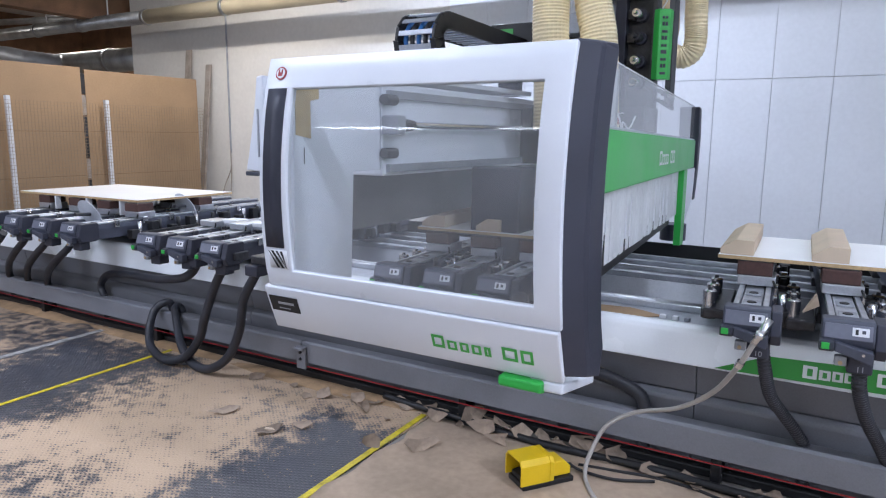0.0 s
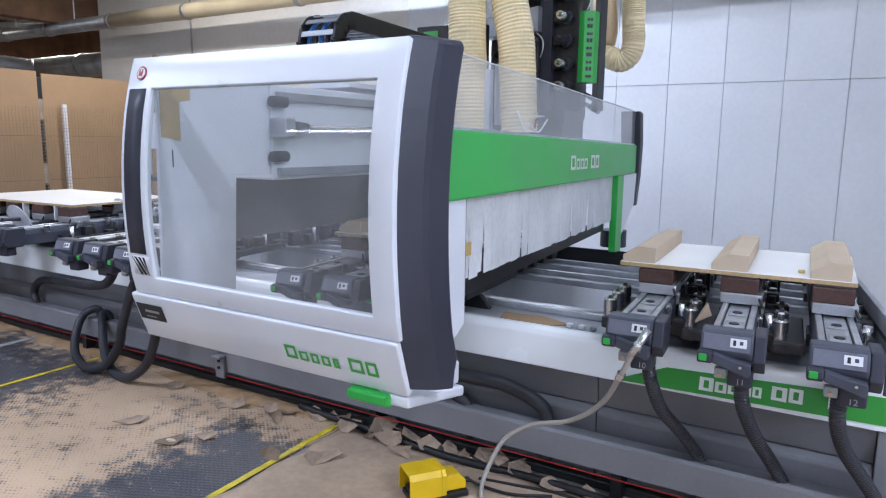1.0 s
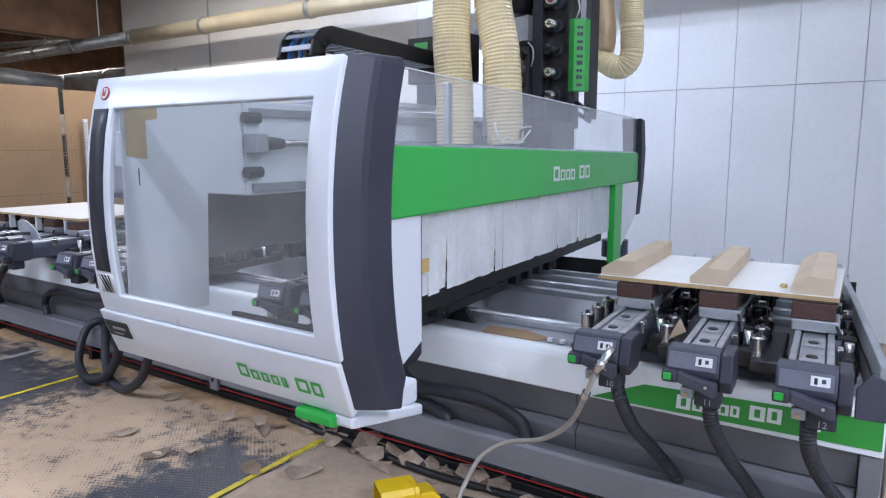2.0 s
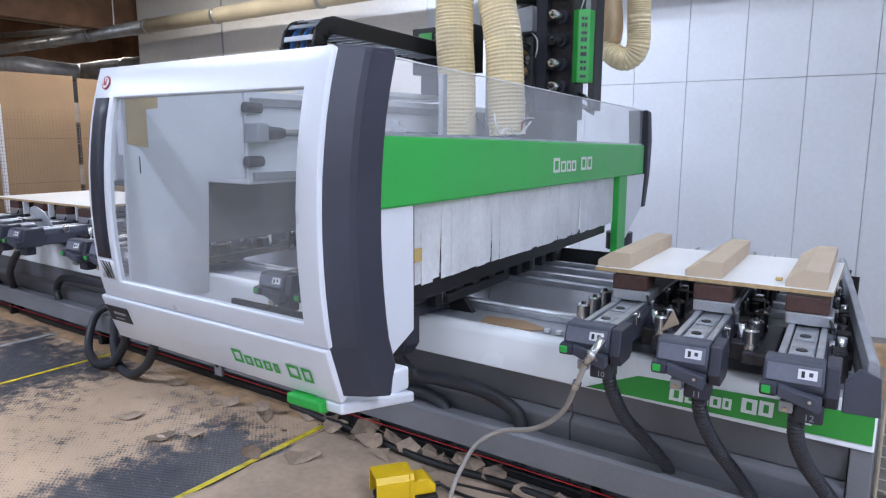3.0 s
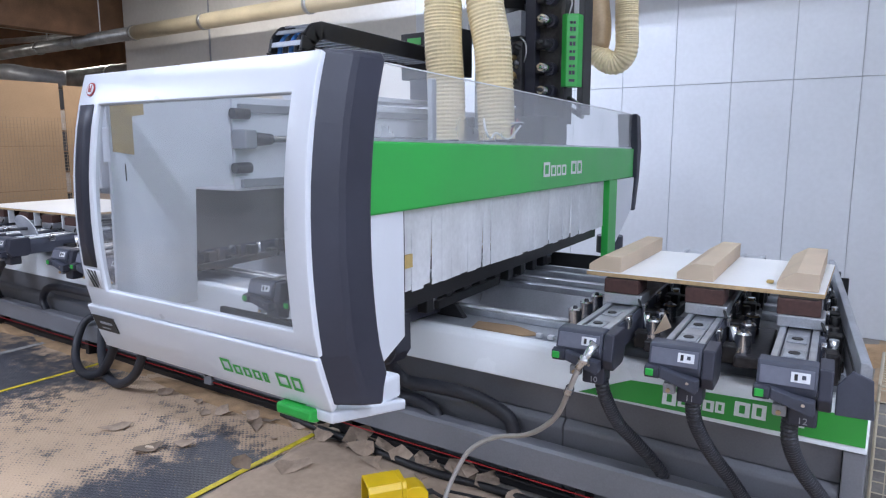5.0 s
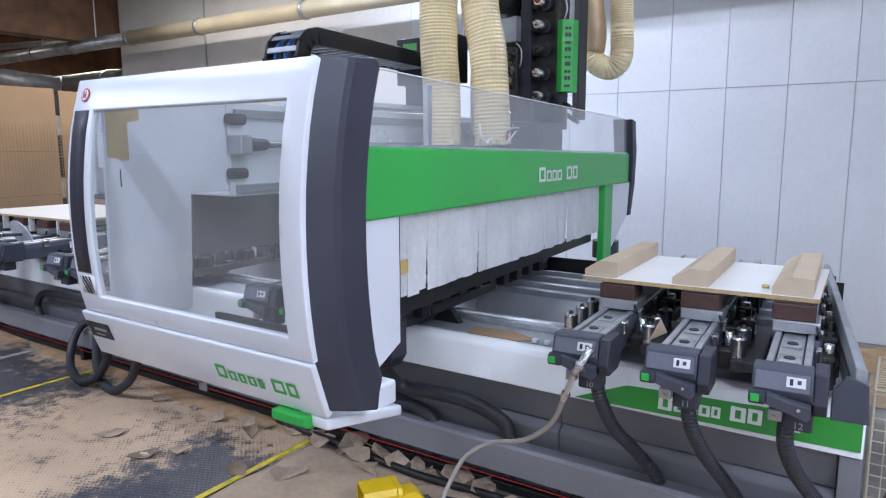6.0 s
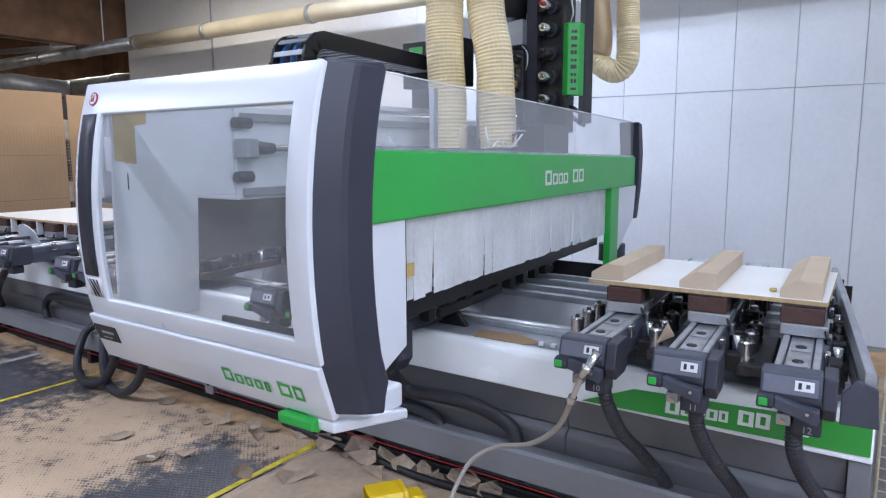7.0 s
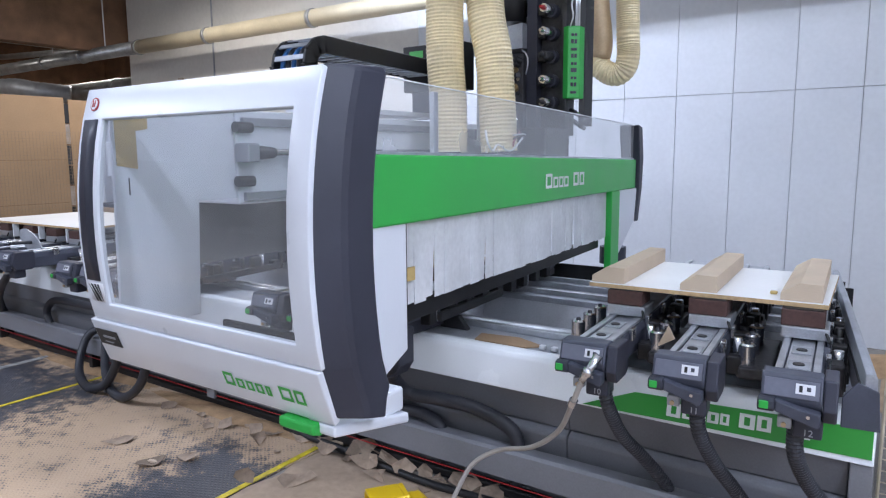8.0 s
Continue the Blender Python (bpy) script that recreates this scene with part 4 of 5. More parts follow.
# ---- boards and blocks ----
def board(label, x0, x1, y0, y1, skew, group="boards on the pods"):
    t = thing("white_board", label, "board", group)
    part("core", bx(B(), 0, x1 - x0, 0, y1 - y0, 1.071, 1.088), MDFEDGE, t, "raw chipboard edge")
    part("facing", bx(B(), 0.001, x1 - x0 - 0.001, 0.001, y1 - y0 - 0.001, 1.088, 1.0905), MELAMINE, t, "white melamine face")
    t.matrix_basis = pose(x0, y0, 0, 0, 0, skew)
    return t


def block(x, y, w, length, skew, label, flip=False):
    t = thing("chamfered_block", label, "wood block", "chamfered blocks on the boards")
    pts = [(0, 0), (w, 0), (w, 0.072), (w * 0.45, 0.074), (0.012, 0.038), (0, 0.03)]
    bm = prism(B(), pts, "y", 0, length, 0.0025)
    bmesh.ops.translate(bm, verts=bm.verts[:], vec=(0, 0, 1.091))
    part("body", bm, MDF, t)
    t.matrix_basis = pose(x, y, 0, 0, 0, skew)
    return t


board("white melamine board with raw chipboard edge on brown pods", 1.523, 2.500, 0.353, 1.12, 2.0)
LBL = "pale raw fibreboard block with a chamfered edge on the white board"
block(1.530, 0.365, 0.152, 0.76, 3.0, LBL)
block(1.930, 0.375, 0.152, 0.76, 3.0, LBL)
block(2.325, 0.39, 0.152, 0.76, 3.0, LBL)
sc = thing("wood_splinter", "small pale wood splinter leaning between the bars", "wood offcut")
part("splinter", prism(B(), [(0, 0), (0.062, 0.040), (0.030, 0.105)], "y", 0, 0.012, 0.002), MDF, sc)
sc.matrix_basis = pose(1.925, 0.11, 0.90, 25, 0, 30)
sc = thing("yellow_crumb", "small yellow crumb of glue on the white board", "debris")
part("crumb", bx(B(), -0.014, 0.014, -0.012, 0.012, 1.091, 1.105, 0.005), OCHRE, sc)
sc.matrix_basis = pose(2.285, 0.50, 0)
board("white board raised on brown pods at the bed end", -4.75, -3.05, 0.30, 1.35, 2.0)
for k, (x, y) in enumerate(((-4.2, 0.31), (-3.75, 0.33), (-3.3, 0.35))):
    t = thing("upright_stop", "thin white upright stop under the far board", "stop", "stops under the far board")
    part("strip", bx(B(), x, x + 0.018, y, y + 0.05, 0.95, 1.07, 0.002), LABELM, t)
board("white board with fibreboard blocks under the gantry", -0.25, 0.72, 0.353, 1.12, 2.0)
for x in (-0.23, 0.15, 0.53):
    block(x, 0.375, 0.16, 0.76, 3.0, "pale raw fibreboard block with a chamfered edge under the gantry")
for k, (x, y) in enumerate(((-2.08, 0.42), (-1.90, 0.62), (-1.80, 0.40))):
    t = thing("grey_pod", "light grey square pod without a workpiece on a bar", "suction pod", "empty pods")
    part("base", bx(B(), -0.07, 0.07, -0.06, 0.06, 0.953, 0.975, 0.005), PLATE, t)
    part("pad", bx(B(), -0.075, 0.075, -0.065, 0.065, 0.975, 1.005, 0.006), LABELM, t)
    t.matrix_basis = pose(x + 0.12, y, 0, 0, 0, SKEW)
for k, (x, y) in enumerate(((-3.16, 0.0), (-3.08, 0.85))):
    t = thing("oval_stop", "dull grey oval plate leaning on the end of a bar", "stop plate", "oval stops")
    bm = cyl(B(), (0, 0, 0), (0, 0, 0.012), 0.07, seg=24)
    bmesh.ops.scale(bm, vec=(0.95, 1.9, 1), verts=bm.verts[:])
    part("plate", bm, PLATE, t)
    part("stem", cyl(B(), (0, -0.02, -0.16), (0, 0.0, 0.0), 0.014), STEEL, t)
    axis = Vector((0.55, 0.25, -0.72)).normalized()
    side = axis.cross(Vector((0.82, -0.55, 0.12))).normalized()
    face = (axis.cross(side) * -0.85 + side * 0.5).normalized()
    if face.z < 0:
        face = -face
    m = Matrix((axis.cross(face), axis, face)).transposed().to_4x4()
    t.matrix_basis = Matrix.Translation((x, y, 1.0)) @ m

# side stop profile at the end of the bed
st = thing("side_stop", "grey aluminium side stop along the end of the bed", "side stop")
part("profile", prism(B(), [(0.0, 0.80), (0.035, 0.80), (0.035, 0.97), (0.022, 0.985), (0.0, 0.985)], "y", 0.0, 2.15, 0.004), PLATE, st)
part("groove", bx(B(), -0.004, 0.0, 0.02, 2.14, 0.90, 0.915), BLACK, st)
part("end_plate", prism(B(), [(-0.06, 0.80), (0.05, 0.80), (0.04, 0.93), (-0.02, 0.955), (-0.06, 0.90)], "y", -0.012, 0.0, 0.003), HEADGREY, st, "slate end plate")
for k in range(7):
    part("clamp", bx(B(), -0.13, -0.03, 0.35 + 0.2 * k, 0.45 + 0.2 * k, 0.78, 0.90, 0.01), STEEL, st)
    part("clamp_knob", cyl(B(), (-0.10, 0.40 + 0.2 * k, 0.90), (-0.10, 0.40 + 0.2 * k, 0.95), 0.02, seg=12), CHROME if k % 2 else HEADGREY, st, "", True)
st.matrix_basis = pose(2.655, -0.13, 0, 0, 0, 7.3)
bk = thing("black_bracket", "black steel bracket with holes at the back of the bed", "bracket")
bm = bx(B(), 2.36, 2.495, 1.98, 1.99, 0.62, 0.885, 0.003)
part("plate", bm, BLACK, bk)
part("hole", cyl(B(), (2.47, 1.976, 0.80), (2.47, 1.98, 0.80), 0.012, seg=12), LABELM, bk)


# ---- hoses of the bars ----
def small_hose(label, pts, r=0.025, rib=0.0032):
    t = thing("suction_hose", label, "hose", "suction hoses")
    ob = hosed("hose_wall", pts, r, HOSE, t, rib=rib, step=0.0065, seg=14)
    if rib > 0.003:
        for f in ob.data.polygons:
            f.use_smooth = False
    return t


HL = "grey corrugated suction hose hanging from a work bar"
BAR_HOSES = (
    [(1.800, -0.155, 0.790), (1.815, -0.140, 0.700), (1.837, -0.04, 0.555), (1.887, 0.05, 0.448), (1.944, 0.11, 0.352), (1.983, 0.14, 0.270), (1.990, 0.145, 0.10)],
    [(2.150, -0.155, 0.790), (2.158, -0.135, 0.675), (2.198, -0.04, 0.525), (2.247, 0.05, 0.408), (2.288, 0.11, 0.315), (2.315, 0.14, 0.240), (2.320, 0.145, 0.10)],
    [(2.470, -0.155, 0.790), (2.472, -0.135, 0.675), (2.503, -0.04, 0.541), (2.566, 0.05, 0.413), (2.620, 0.11, 0.315), (2.640, 0.14, 0.240), (2.645, 0.145, 0.10)])
for pts in BAR_HOSES:
    small_hose(HL, pts)
for x in (-3.10, -3.43, -3.74, -4.10):
    small_hose(HL, [(x, -0.20, 0.795), (x - 0.07, -0.20, 0.74), (x - 0.32, -0.14, 0.63), (x - 0.69, -0.02, 0.47), (x - 0.95, 0.10, 0.32), (x - 1.00, 0.14, 0.25), (x - 1.00, 0.145, 0.10)], 0.027, 0.002)
small_hose("grey smooth suction hose lying along the front panel", [(-1.66, -0.19, 0.795), (-1.74, -0.17, 0.72), (-1.92, -0.10, 0.645), (-2.164, 0.0, 0.587), (-2.45, 0.09, 0.535), (-2.681, 0.12, 0.518), (-3.011, 0.14, 0.504), (-3.20, 0.148, 0.475), (-3.300, 0.15, 0.41), (-3.324, 0.15, 0.344), (-3.269, 0.145, 0.262), (-3.25, 0.145, 0.10)], 0.029, 0.002)
small_hose("grey suction hose looped down to the floor", [(-1.375, -0.20, 0.80), (-1.42, -0.20, 0.755), (-1.507, -0.20, 0.621), (-1.611, -0.20, 0.403), (-1.685, -0.18, 0.267), (-1.863, -0.17, 0.092), (-2.052, -0.19, 0.040), (-2.305, -0.12, 0.062), (-2.425, -0.05, 0.156), (-2.468, 0.03, 0.285), (-2.435, 0.09, 0.345), (-2.40, 0.14, 0.33), (-2.39, 0.15, 0.15)], 0.029, 0.002)
small_hose("grey suction hose drooping to the floor beside the bed", [(-1.09, -0.20, 0.80), (-1.125, -0.20, 0.75), (-1.223, -0.20, 0.598), (-1.299, -0.18, 0.37), (-1.43, -0.17, 0.165), (-1.627, -0.17, 0.046), (-1.845, -0.14, 0.047), (-2.05, -0.06, 0.129), (-2.215, 0.04, 0.255), (-2.30, 0.10, 0.325), (-2.29, 0.145, 0.31), (-2.28, 0.15, 0.15)], 0.029, 0.002)
for hx in (-1.645, -1.36, -1.085):
    t = thing("hose_socket", "dark plastic hose socket under a work bar", "hose fitting", "hose sockets under the bars")
    part("socket_body", bx(B(), hx - 0.055, hx + 0.055, -0.26, -0.14, 0.775, 0.845, 0.01), DARK, t)
    part("socket_stem", bx(B(), hx - 0.04, hx + 0.10, -0.22, -0.10, 0.845, 0.90, 0.008), STEEL, t)
t = thing("gantry_hose", "grey ribbed hose sagging from the gantry onto the bed", "hose", "gantry hoses")
hosed("hose_wall", [(0.80, -0.40, 0.92), (0.76, -0.20, 0.74), (0.63, -0.02, 0.578), (0.645, 0.09, 0.455), (0.826, 0.12, 0.447), (1.02, 0.14, 0.436), (1.195, 0.148, 0.384), (1.257, 0.15, 0.31), (1.262, 0.15, 0.10)], 0.034, HOSE, t, rib=0.0032, step=0.008, seg=14)
part("hose_holder", prism(B(), [(0.60, 0.62), (0.64, 0.585), (0.70, 0.60), (0.74, 0.66), (0.74, 0.84), (0.60, 0.84)], "y", -0.10, 0.02, 0.006), DARK, t, "anthracite holder of the hose")
t = thing("gantry_hose", "dark grey hose lying behind the ribbed one", "hose", "gantry hoses")
hosed("hose_wall", [(0.50, -0.2, 0.86), (0.40, 0.05, 0.50), (0.50, 0.13, 0.345), (0.696, 0.15, 0.331), (0.810, 0.155, 0.27), (0.830, 0.16, 0.10)], 0.033, HOSE, t, rib=0.002, step=0.012, seg=12)

t = thing("card_offcut", "brown cardboard strip lying on the front beam", "cardboard")
part("strip", prism(B(), [(0.894, 0.345), (1.19, 0.35), (1.26, 0.42), (1.08, 0.50), (0.86, 0.47)], "z", 0.7155, 0.721), CARD, t)
for k, (x, cm) in enumerate(((1.255, LABELM), (1.32, LABELM), (1.38, PLATE))):
    t = thing("small_fitting", "small plastic fitting lying on the front beam", "fitting", "fittings on the beam")
    part("fitting_body", bx(B(), x, x + 0.03, 0.37, 0.40, 0.7155, 0.737, 0.005), cm, t)
t = thing("floor_hose", "black hose lying on the floor along the rail", "hose")
hosed("hose_wall", [(-0.35, 0.13, 0.025), (-0.1, 0.10, 0.025), (0.15, 0.085, 0.025), (0.5, 0.05, 0.025), (0.85, 0.03, 0.025), (1.3, 0.06, 0.025), (1.8, 0.04, 0.025), (2.6, 0.07, 0.025)], 0.020, BLACK, t, step=0.03, seg=12)
# air line and pedal
t = thing("air_line", "clear grey compressed air line with chrome coupling", "air hose")
hosed("tube", [(1.83, -0.30, 0.947), (1.784, -0.33, 0.858), (1.733, -0.30, 0.748), (1.632, -0.20, 0.580), (1.473, -0.12, 0.441), (1.266, -0.05, 0.347), (1.130, -0.05, 0.245), (1.075, -0.10, 0.12), (1.068, -0.16, 0.04), (1.12, -0.26, 0.013), (1.3, -0.5, 0.012), (1.5, -0.8, 0.012)], 0.011, AIRHOSE, t, seg=8)
part("coupling", cyl(B(), (1.780, -0.335, 0.852), (1.832, -0.298, 0.952), 0.014, 0.017), CHROME, t, "chrome plug coupling", True)
part("coupling_ring", cyl(B(), (1.793, -0.326, 0.877), (1.804, -0.318, 0.898), 0.020), CHROME, t, "", True)
part("clip", cyl(B(), (1.728, -0.297, 0.738), (1.740, -0.305, 0.764), 0.017), CHROME, t)


def build_pedal():
    p = thing("foot_pedal", "yellow plastic foot switch with a hood on the floor", "foot pedal")
    part("base", bx(B(), -0.075, 0.075, -0.11, 0.17, 0.0, 0.028, 0.006), BLACK, p, "black rubber base")
    bm = B()
    outer = [(-0.080, 0.028), (-0.080, 0.125), (-0.062, 0.150), (0.062, 0.150), (0.080, 0.125), (0.080, 0.028)]
    inner = [(0.070, 0.028), (0.070, 0.120), (0.056, 0.140), (-0.056, 0.140), (-0.070, 0.120), (-0.070, 0.028)]
    prism(bm, outer + inner, "y", -0.125, 0.03, 0.002)
    prism(bm, outer, "y", 0.031, 0.055, 0.004)
    part("hood", bm, YELLOW, p, "yellow protective hood, open in front")
    part("treadle", prism(B(), [(-0.10, 0.03), (-0.10, 0.05), (0.03, 0.075), (0.03, 0.03)], "x", -0.06, 0.06, 0.004), BLACK, p, "black treadle inside the hood")
    part("body", prism(B(), [(0.056, 0.03), (0.056, 0.095), (0.08, 0.107), (0.13, 0.105), (0.165, 0.07), (0.165, 0.03)], "x", -0.052, 0.052, 0.006), YELLOW, p, "yellow switch body")
    part("gland", cyl(B(), (0, 0.165, 0.045), (0, 0.20, 0.042), 0.014), BLACK, p)
    hosed("cable", [(0.0, 0.20, 0.042), (0.03, 0.25, 0.015), (0.15, 0.35, 0.010), (0.24, 0.52, 0.010)], 0.008, BLACK, p, seg=8)
    p.matrix_basis = pose(0.875, -0.32, 0.006, 0, 0, -36)
    return p


build_pedal()
t = thing("floor_cable", "black cable lying over the paper on the floor", "cable")
hosed("sheath", [(1.0, -0.06, 0.010), (1.16, -0.03, 0.010), (1.40, 0.01, 0.010), (1.66, -0.03, 0.010), (2.0, -0.2, 0.010), (2.6, -0.5, 0.010)], 0.008, BLACK, t, seg=8)

# ---- floor marks, paper and offcuts ----
def strip(label, pts, w, material, name="floor_tape"):
    bm = B()
    prism(bm, [(pts[0][0] - w / 2, pts[0][1]), (pts[0][0] + w / 2, pts[0][1]), (pts[1][0] + w / 2, pts[1][1]), (pts[1][0] - w / 2, pts[1][1])], "z", 0.0005, 0.004)
    return setting(name, bm, material, label, "floor marking")


strip("worn yellow tape on the mat", ((-2.31, 0.06), (-2.20, -4.5)), 0.032, TAPE)
strip("yellow tape along the edge of the mat", ((-0.008, 0.06), (0.10, -3.5)), 0.036, TAPE)
strip("worn white line on the mat", ((-3.25, 0.20), (-3.05, -4.5)), 0.06, WHITETAPE, "floor_line")


def crumpled(name, x0, x1, y0, y1, nx, ny, amp, seed, material, label):
    bm = B()
    g = []
    for j in range(ny + 1):
        row = []
        for i in range(nx + 1):
            x, y = x0 + (x1 - x0) * i / nx, y0 + (y1 - y0) * j / ny
            e = 0.0 if 0 < j < ny and 0 < i < nx else 0.05
            n = noise.noise(Vector((x * 2.3 + seed, y * 2.3, 0.3)))
            n2 = noise.noise(Vector((x * 7 + seed, y * 7, 4.3)))
            row.append(bm.verts.new((x + e * noise.noise(Vector((y * 5, seed, 1))), y + e * noise.noise(Vector((x * 5, seed, 2))), 0.0045 + amp * max(0, n + 0.4 * n2))))
        g.append(row)
    for j in range(ny):
        for i in range(nx):
            bm.faces.new((g[j][i], g[j][i + 1], g[j + 1][i + 1], g[j + 1][i])).smooth = True
    ob = part(name, bm, material)
    s = ob.modifiers.new("thick", "SOLIDIFY")
    s.thickness = 0.002
    return tagged(ob, label, "floor paper")


crumpled("kraft_paper_sheet", 0.05, 3.6, -4.0, 0.06, 60, 60, 0.012, 3.0, PAPER, "creased brown kraft paper laid over the floor")


def scrap(x, y, size, rz, tilt, seed, label="torn piece of brown packing paper on the floor"):
    """A torn, folded piece: an uneven outline bent along a crease."""
    rnd = random.Random(seed)
    n = rnd.choice((5, 6, 7, 8))
    bm = B()
    r = [size * rnd.uniform(0.45, 1.15) for _ in range(n)]
    fold = rnd.uniform(0.03, 0.4)
    pts = []
    for k in range(n):
        a = 2 * math.pi * (k + rnd.uniform(-0.3, 0.3)) / n
        px, py = r[k] * math.cos(a) * 1.25, r[k] * 0.75 * math.sin(a)
        pts.append(bm.verts.new((px, py, abs(px) * fold + rnd.uniform(-0.05, 0.1) * size)))
    c1 = bm.verts.new((0, size * 0.25, rnd.uniform(-0.04, 0.1) * size))
    for k in range(n):
        bm.faces.new((pts[k], pts[(k + 1) % n], c1))
    t = part("paper_scrap", bm, SCRAP)
    s = t.modifiers.new("thick", "SOLIDIFY")
    s.thickness = 0.003
    tagged(t, label, "paper scrap", "paper scraps along the machine foot")
    ex = [Matrix.Rotation(radians(tilt), 4, "X") @ v.co for v in t.data.vertices]
    t.matrix_basis = pose(x, y, 0.006 - min(v.z for v in ex), tilt, 0, rz)
    return t


for k, (x, y, s, rz, ti_) in enumerate(((-1.29, -0.05, 0.055, 40, 70), (-0.70, -0.05, 0.07, 10, 40), (-0.80, -0.10, 0.06, 80, 15), (-0.36, -0.09, 0.08, 120, 45), (-0.45, -0.02, 0.07, 20, 60), (-0.61, -0.61, 0.07, 60, 10), (-0.50, -0.45, 0.075, 15, 18), (-1.05, -0.55, 0.08, 70, 8), (-0.02, -0.47, 0.08, 60, 65), (0.10, 0.03, 0.07, 20, 50), (0.82, 0.06, 0.09, 10, 15), (0.30, 0.08, 0.09, 75, 55), (0.42, 0.02, 0.08, 20, 60), (0.50, 0.10, 0.10, 130, 35), (0.62, 0.06, 0.08, 60, 50), (0.55, -0.06, 0.07, 10, 70), (0.72, 0.12, 0.09, 100, 25), (0.22, -0.32, 0.09, 45, 20), (0.38, 0.14, 0.08, 160, 40), (0.95, 0.14, 0.1, 15, 25), (1.15, 0.12, 0.09, 70, 30), (1.5, 0.08, 0.08, 120, 6), (1.8, 0.06, 0.08, 40, 5), (1.35, 0.05, 0.08, 10, 40), (0.02, 0.10, 0.07, 100, 30), (-0.15, 0.08, 0.06, 35, 20))):
    scrap(x, y, s * 0.92, rz, ti_, k)
rs = random.Random(21)
for k in range(12):
    scrap(rs.uniform(0.10, 1.0), rs.gauss(0.06, 0.06), rs.uniform(0.02, 0.05), rs.uniform(0, 360), rs.uniform(5, 40), 100 + k)
for k in range(9):
    scrap(rs.uniform(1.0, 2.6), rs.gauss(0.05, 0.05), rs.uniform(0.04, 0.09), rs.uniform(0, 360), rs.uniform(0, 10), 200 + k)
for k in range(10):
    scrap(rs.uniform(-1.0, 0.0), rs.gauss(0.02, 0.07), rs.uniform(0.02, 0.05), rs.uniform(0, 360), rs.uniform(0, 50), 300 + k)


def offcut(x, y, rz, s, label):
    t = thing("board_offcut", label, "wood offcut", "offcuts on the mat")
    part("piece", prism(B(), [(0, 0), (s, 0), (s * 0.8, s * 0.55), (s * 0.1, s * 0.45)], "z", 0.001, 0.018, 0.002), MDF, t)
    t.matrix_basis = pose(x, y, 0, 0, 0, rz)


offcut(0.03, 0.11, 30, 0.09, "small brown board offcut beside the tape")
offcut(-0.66, -0.62, 20, 0.08, "small brown board offcut on the sawdust")

# sawdust grains and chips
rnd = random.Random(11)
bm = B()
for k in range(1300):
    x, y = rnd.gauss(-1.0, 0.75), rnd.gauss(-0.35, 0.38)
    if not (-2.6 < x < 0.0 and -1.6 < y < 0.18):
        continue
    s = rnd.uniform(0.002, 0.006)
    a = rnd.uniform(0, 6.28)
    dx, dy = math.cos(a) * s, math.sin(a) * s
    v = [bm.verts.new(p) for p in ((x - dx, y - dy, 0.001), (x + dy, y - dx, 0.001), (x + dx, y + dy, 0.001), (x, y, s * 0.8))]
    for f in ((0, 1, 3), (1, 2, 3), (2, 0, 3)):
        bm.faces.new([v[i] for i in f])
tagged(part("sawdust", bm, mat("sawdust_grains", (0.58, 0.42, 0.26), 0.9, var=0.15)), "loose pale sawdust and chips scattered on the mat", "sawdust", kind="stuff")
bm = B()
for k in range(5):
    n = 24
    cx, cy, rx, ry, hh = ((2.72, 3.6, 0.5, 0.35, 0.10), (3.3, 3.7, 0.5, 0.3, 0.12), (-0.9, 0.10, 0.8, 0.09, 0.02), (-2.6, 0.12, 0.9, 0.09, 0.02), (-4.4, 0.12, 0.9, 0.10, 0.03))[k]
    c = bm.verts.new((cx, cy, hh))
    r1 = [bm.verts.new((cx + rx * 0.5 * math.cos(2 * math.pi * i / n), cy + ry * 0.5 * math.sin(2 * math.pi * i / n), hh * rnd.uniform(0.5, 0.8))) for i in range(n)]
    r2 = [bm.verts.new((cx + rx * rnd.uniform(0.9, 1.1) * math.cos(2 * math.pi * i / n), cy + ry * rnd.uniform(0.9, 1.1) * math.sin(2 * math.pi * i / n), 0.0005)) for i in range(n)]
    for i in range(n):
        j = (i + 1) % n
        bm.faces.new((c, r1[i], r1[j])).smooth = True
        bm.faces.new((r1[i], r2[i], r2[j], r1[j])).smooth = True
tagged(part("sawdust_heap", bm, mat("heaped_sawdust", (0.45, 0.29, 0.16), 0.9, var=0.2, scale=9, grain=150, bump=0.5)), "low brown heaps of sawdust along the machine and wall", "sawdust", kind="stuff")

# ---- store behind the far end ----
def cardboard(y0, y1, z1, x, label):
    t = thing("cardboard_sheet", label, "cardboard", "cardboard sheets behind the fence")
    part("face", bx(B(), x - 0.03, x, y0, y1, 0.0, z1, 0.003), CARD, t)
    for k in range(3):
        part("crease", bx(B(), x, x + 0.002, y0 + 0.02, y1 - 0.02, 0.55 + 0.55 * k, 0.556 + 0.55 * k), CARDLINE, t)
    return t


CARDLINE = mat("cardboard_crease", (0.24, 0.15, 0.08), 0.9, var=0.2, scale=5)
cardboard(-1.6, 1.93, 2.44, -6.30, "tall brown cardboard sheet standing behind the wire fence")
cardboard(1.99, 3.70, 2.42, -6.31, "tall brown cardboard sheet with a scuffed edge behind the fence")
pk = thing("packing_post", "dark packing post between the cardboard sheets", "post")
for k in range(9):
    part("segment", bx(B(), -6.36, -6.315, 1.90, 2.02, 0.265 * k, 0.25 + 0.265 * k, 0.004), STEEL if k == 6 else PLANK if k % 3 == 1 else BLACK, pk)
fence = thing("wire_fence", "cream wire mesh fence with white posts before the cardboard", "fence")
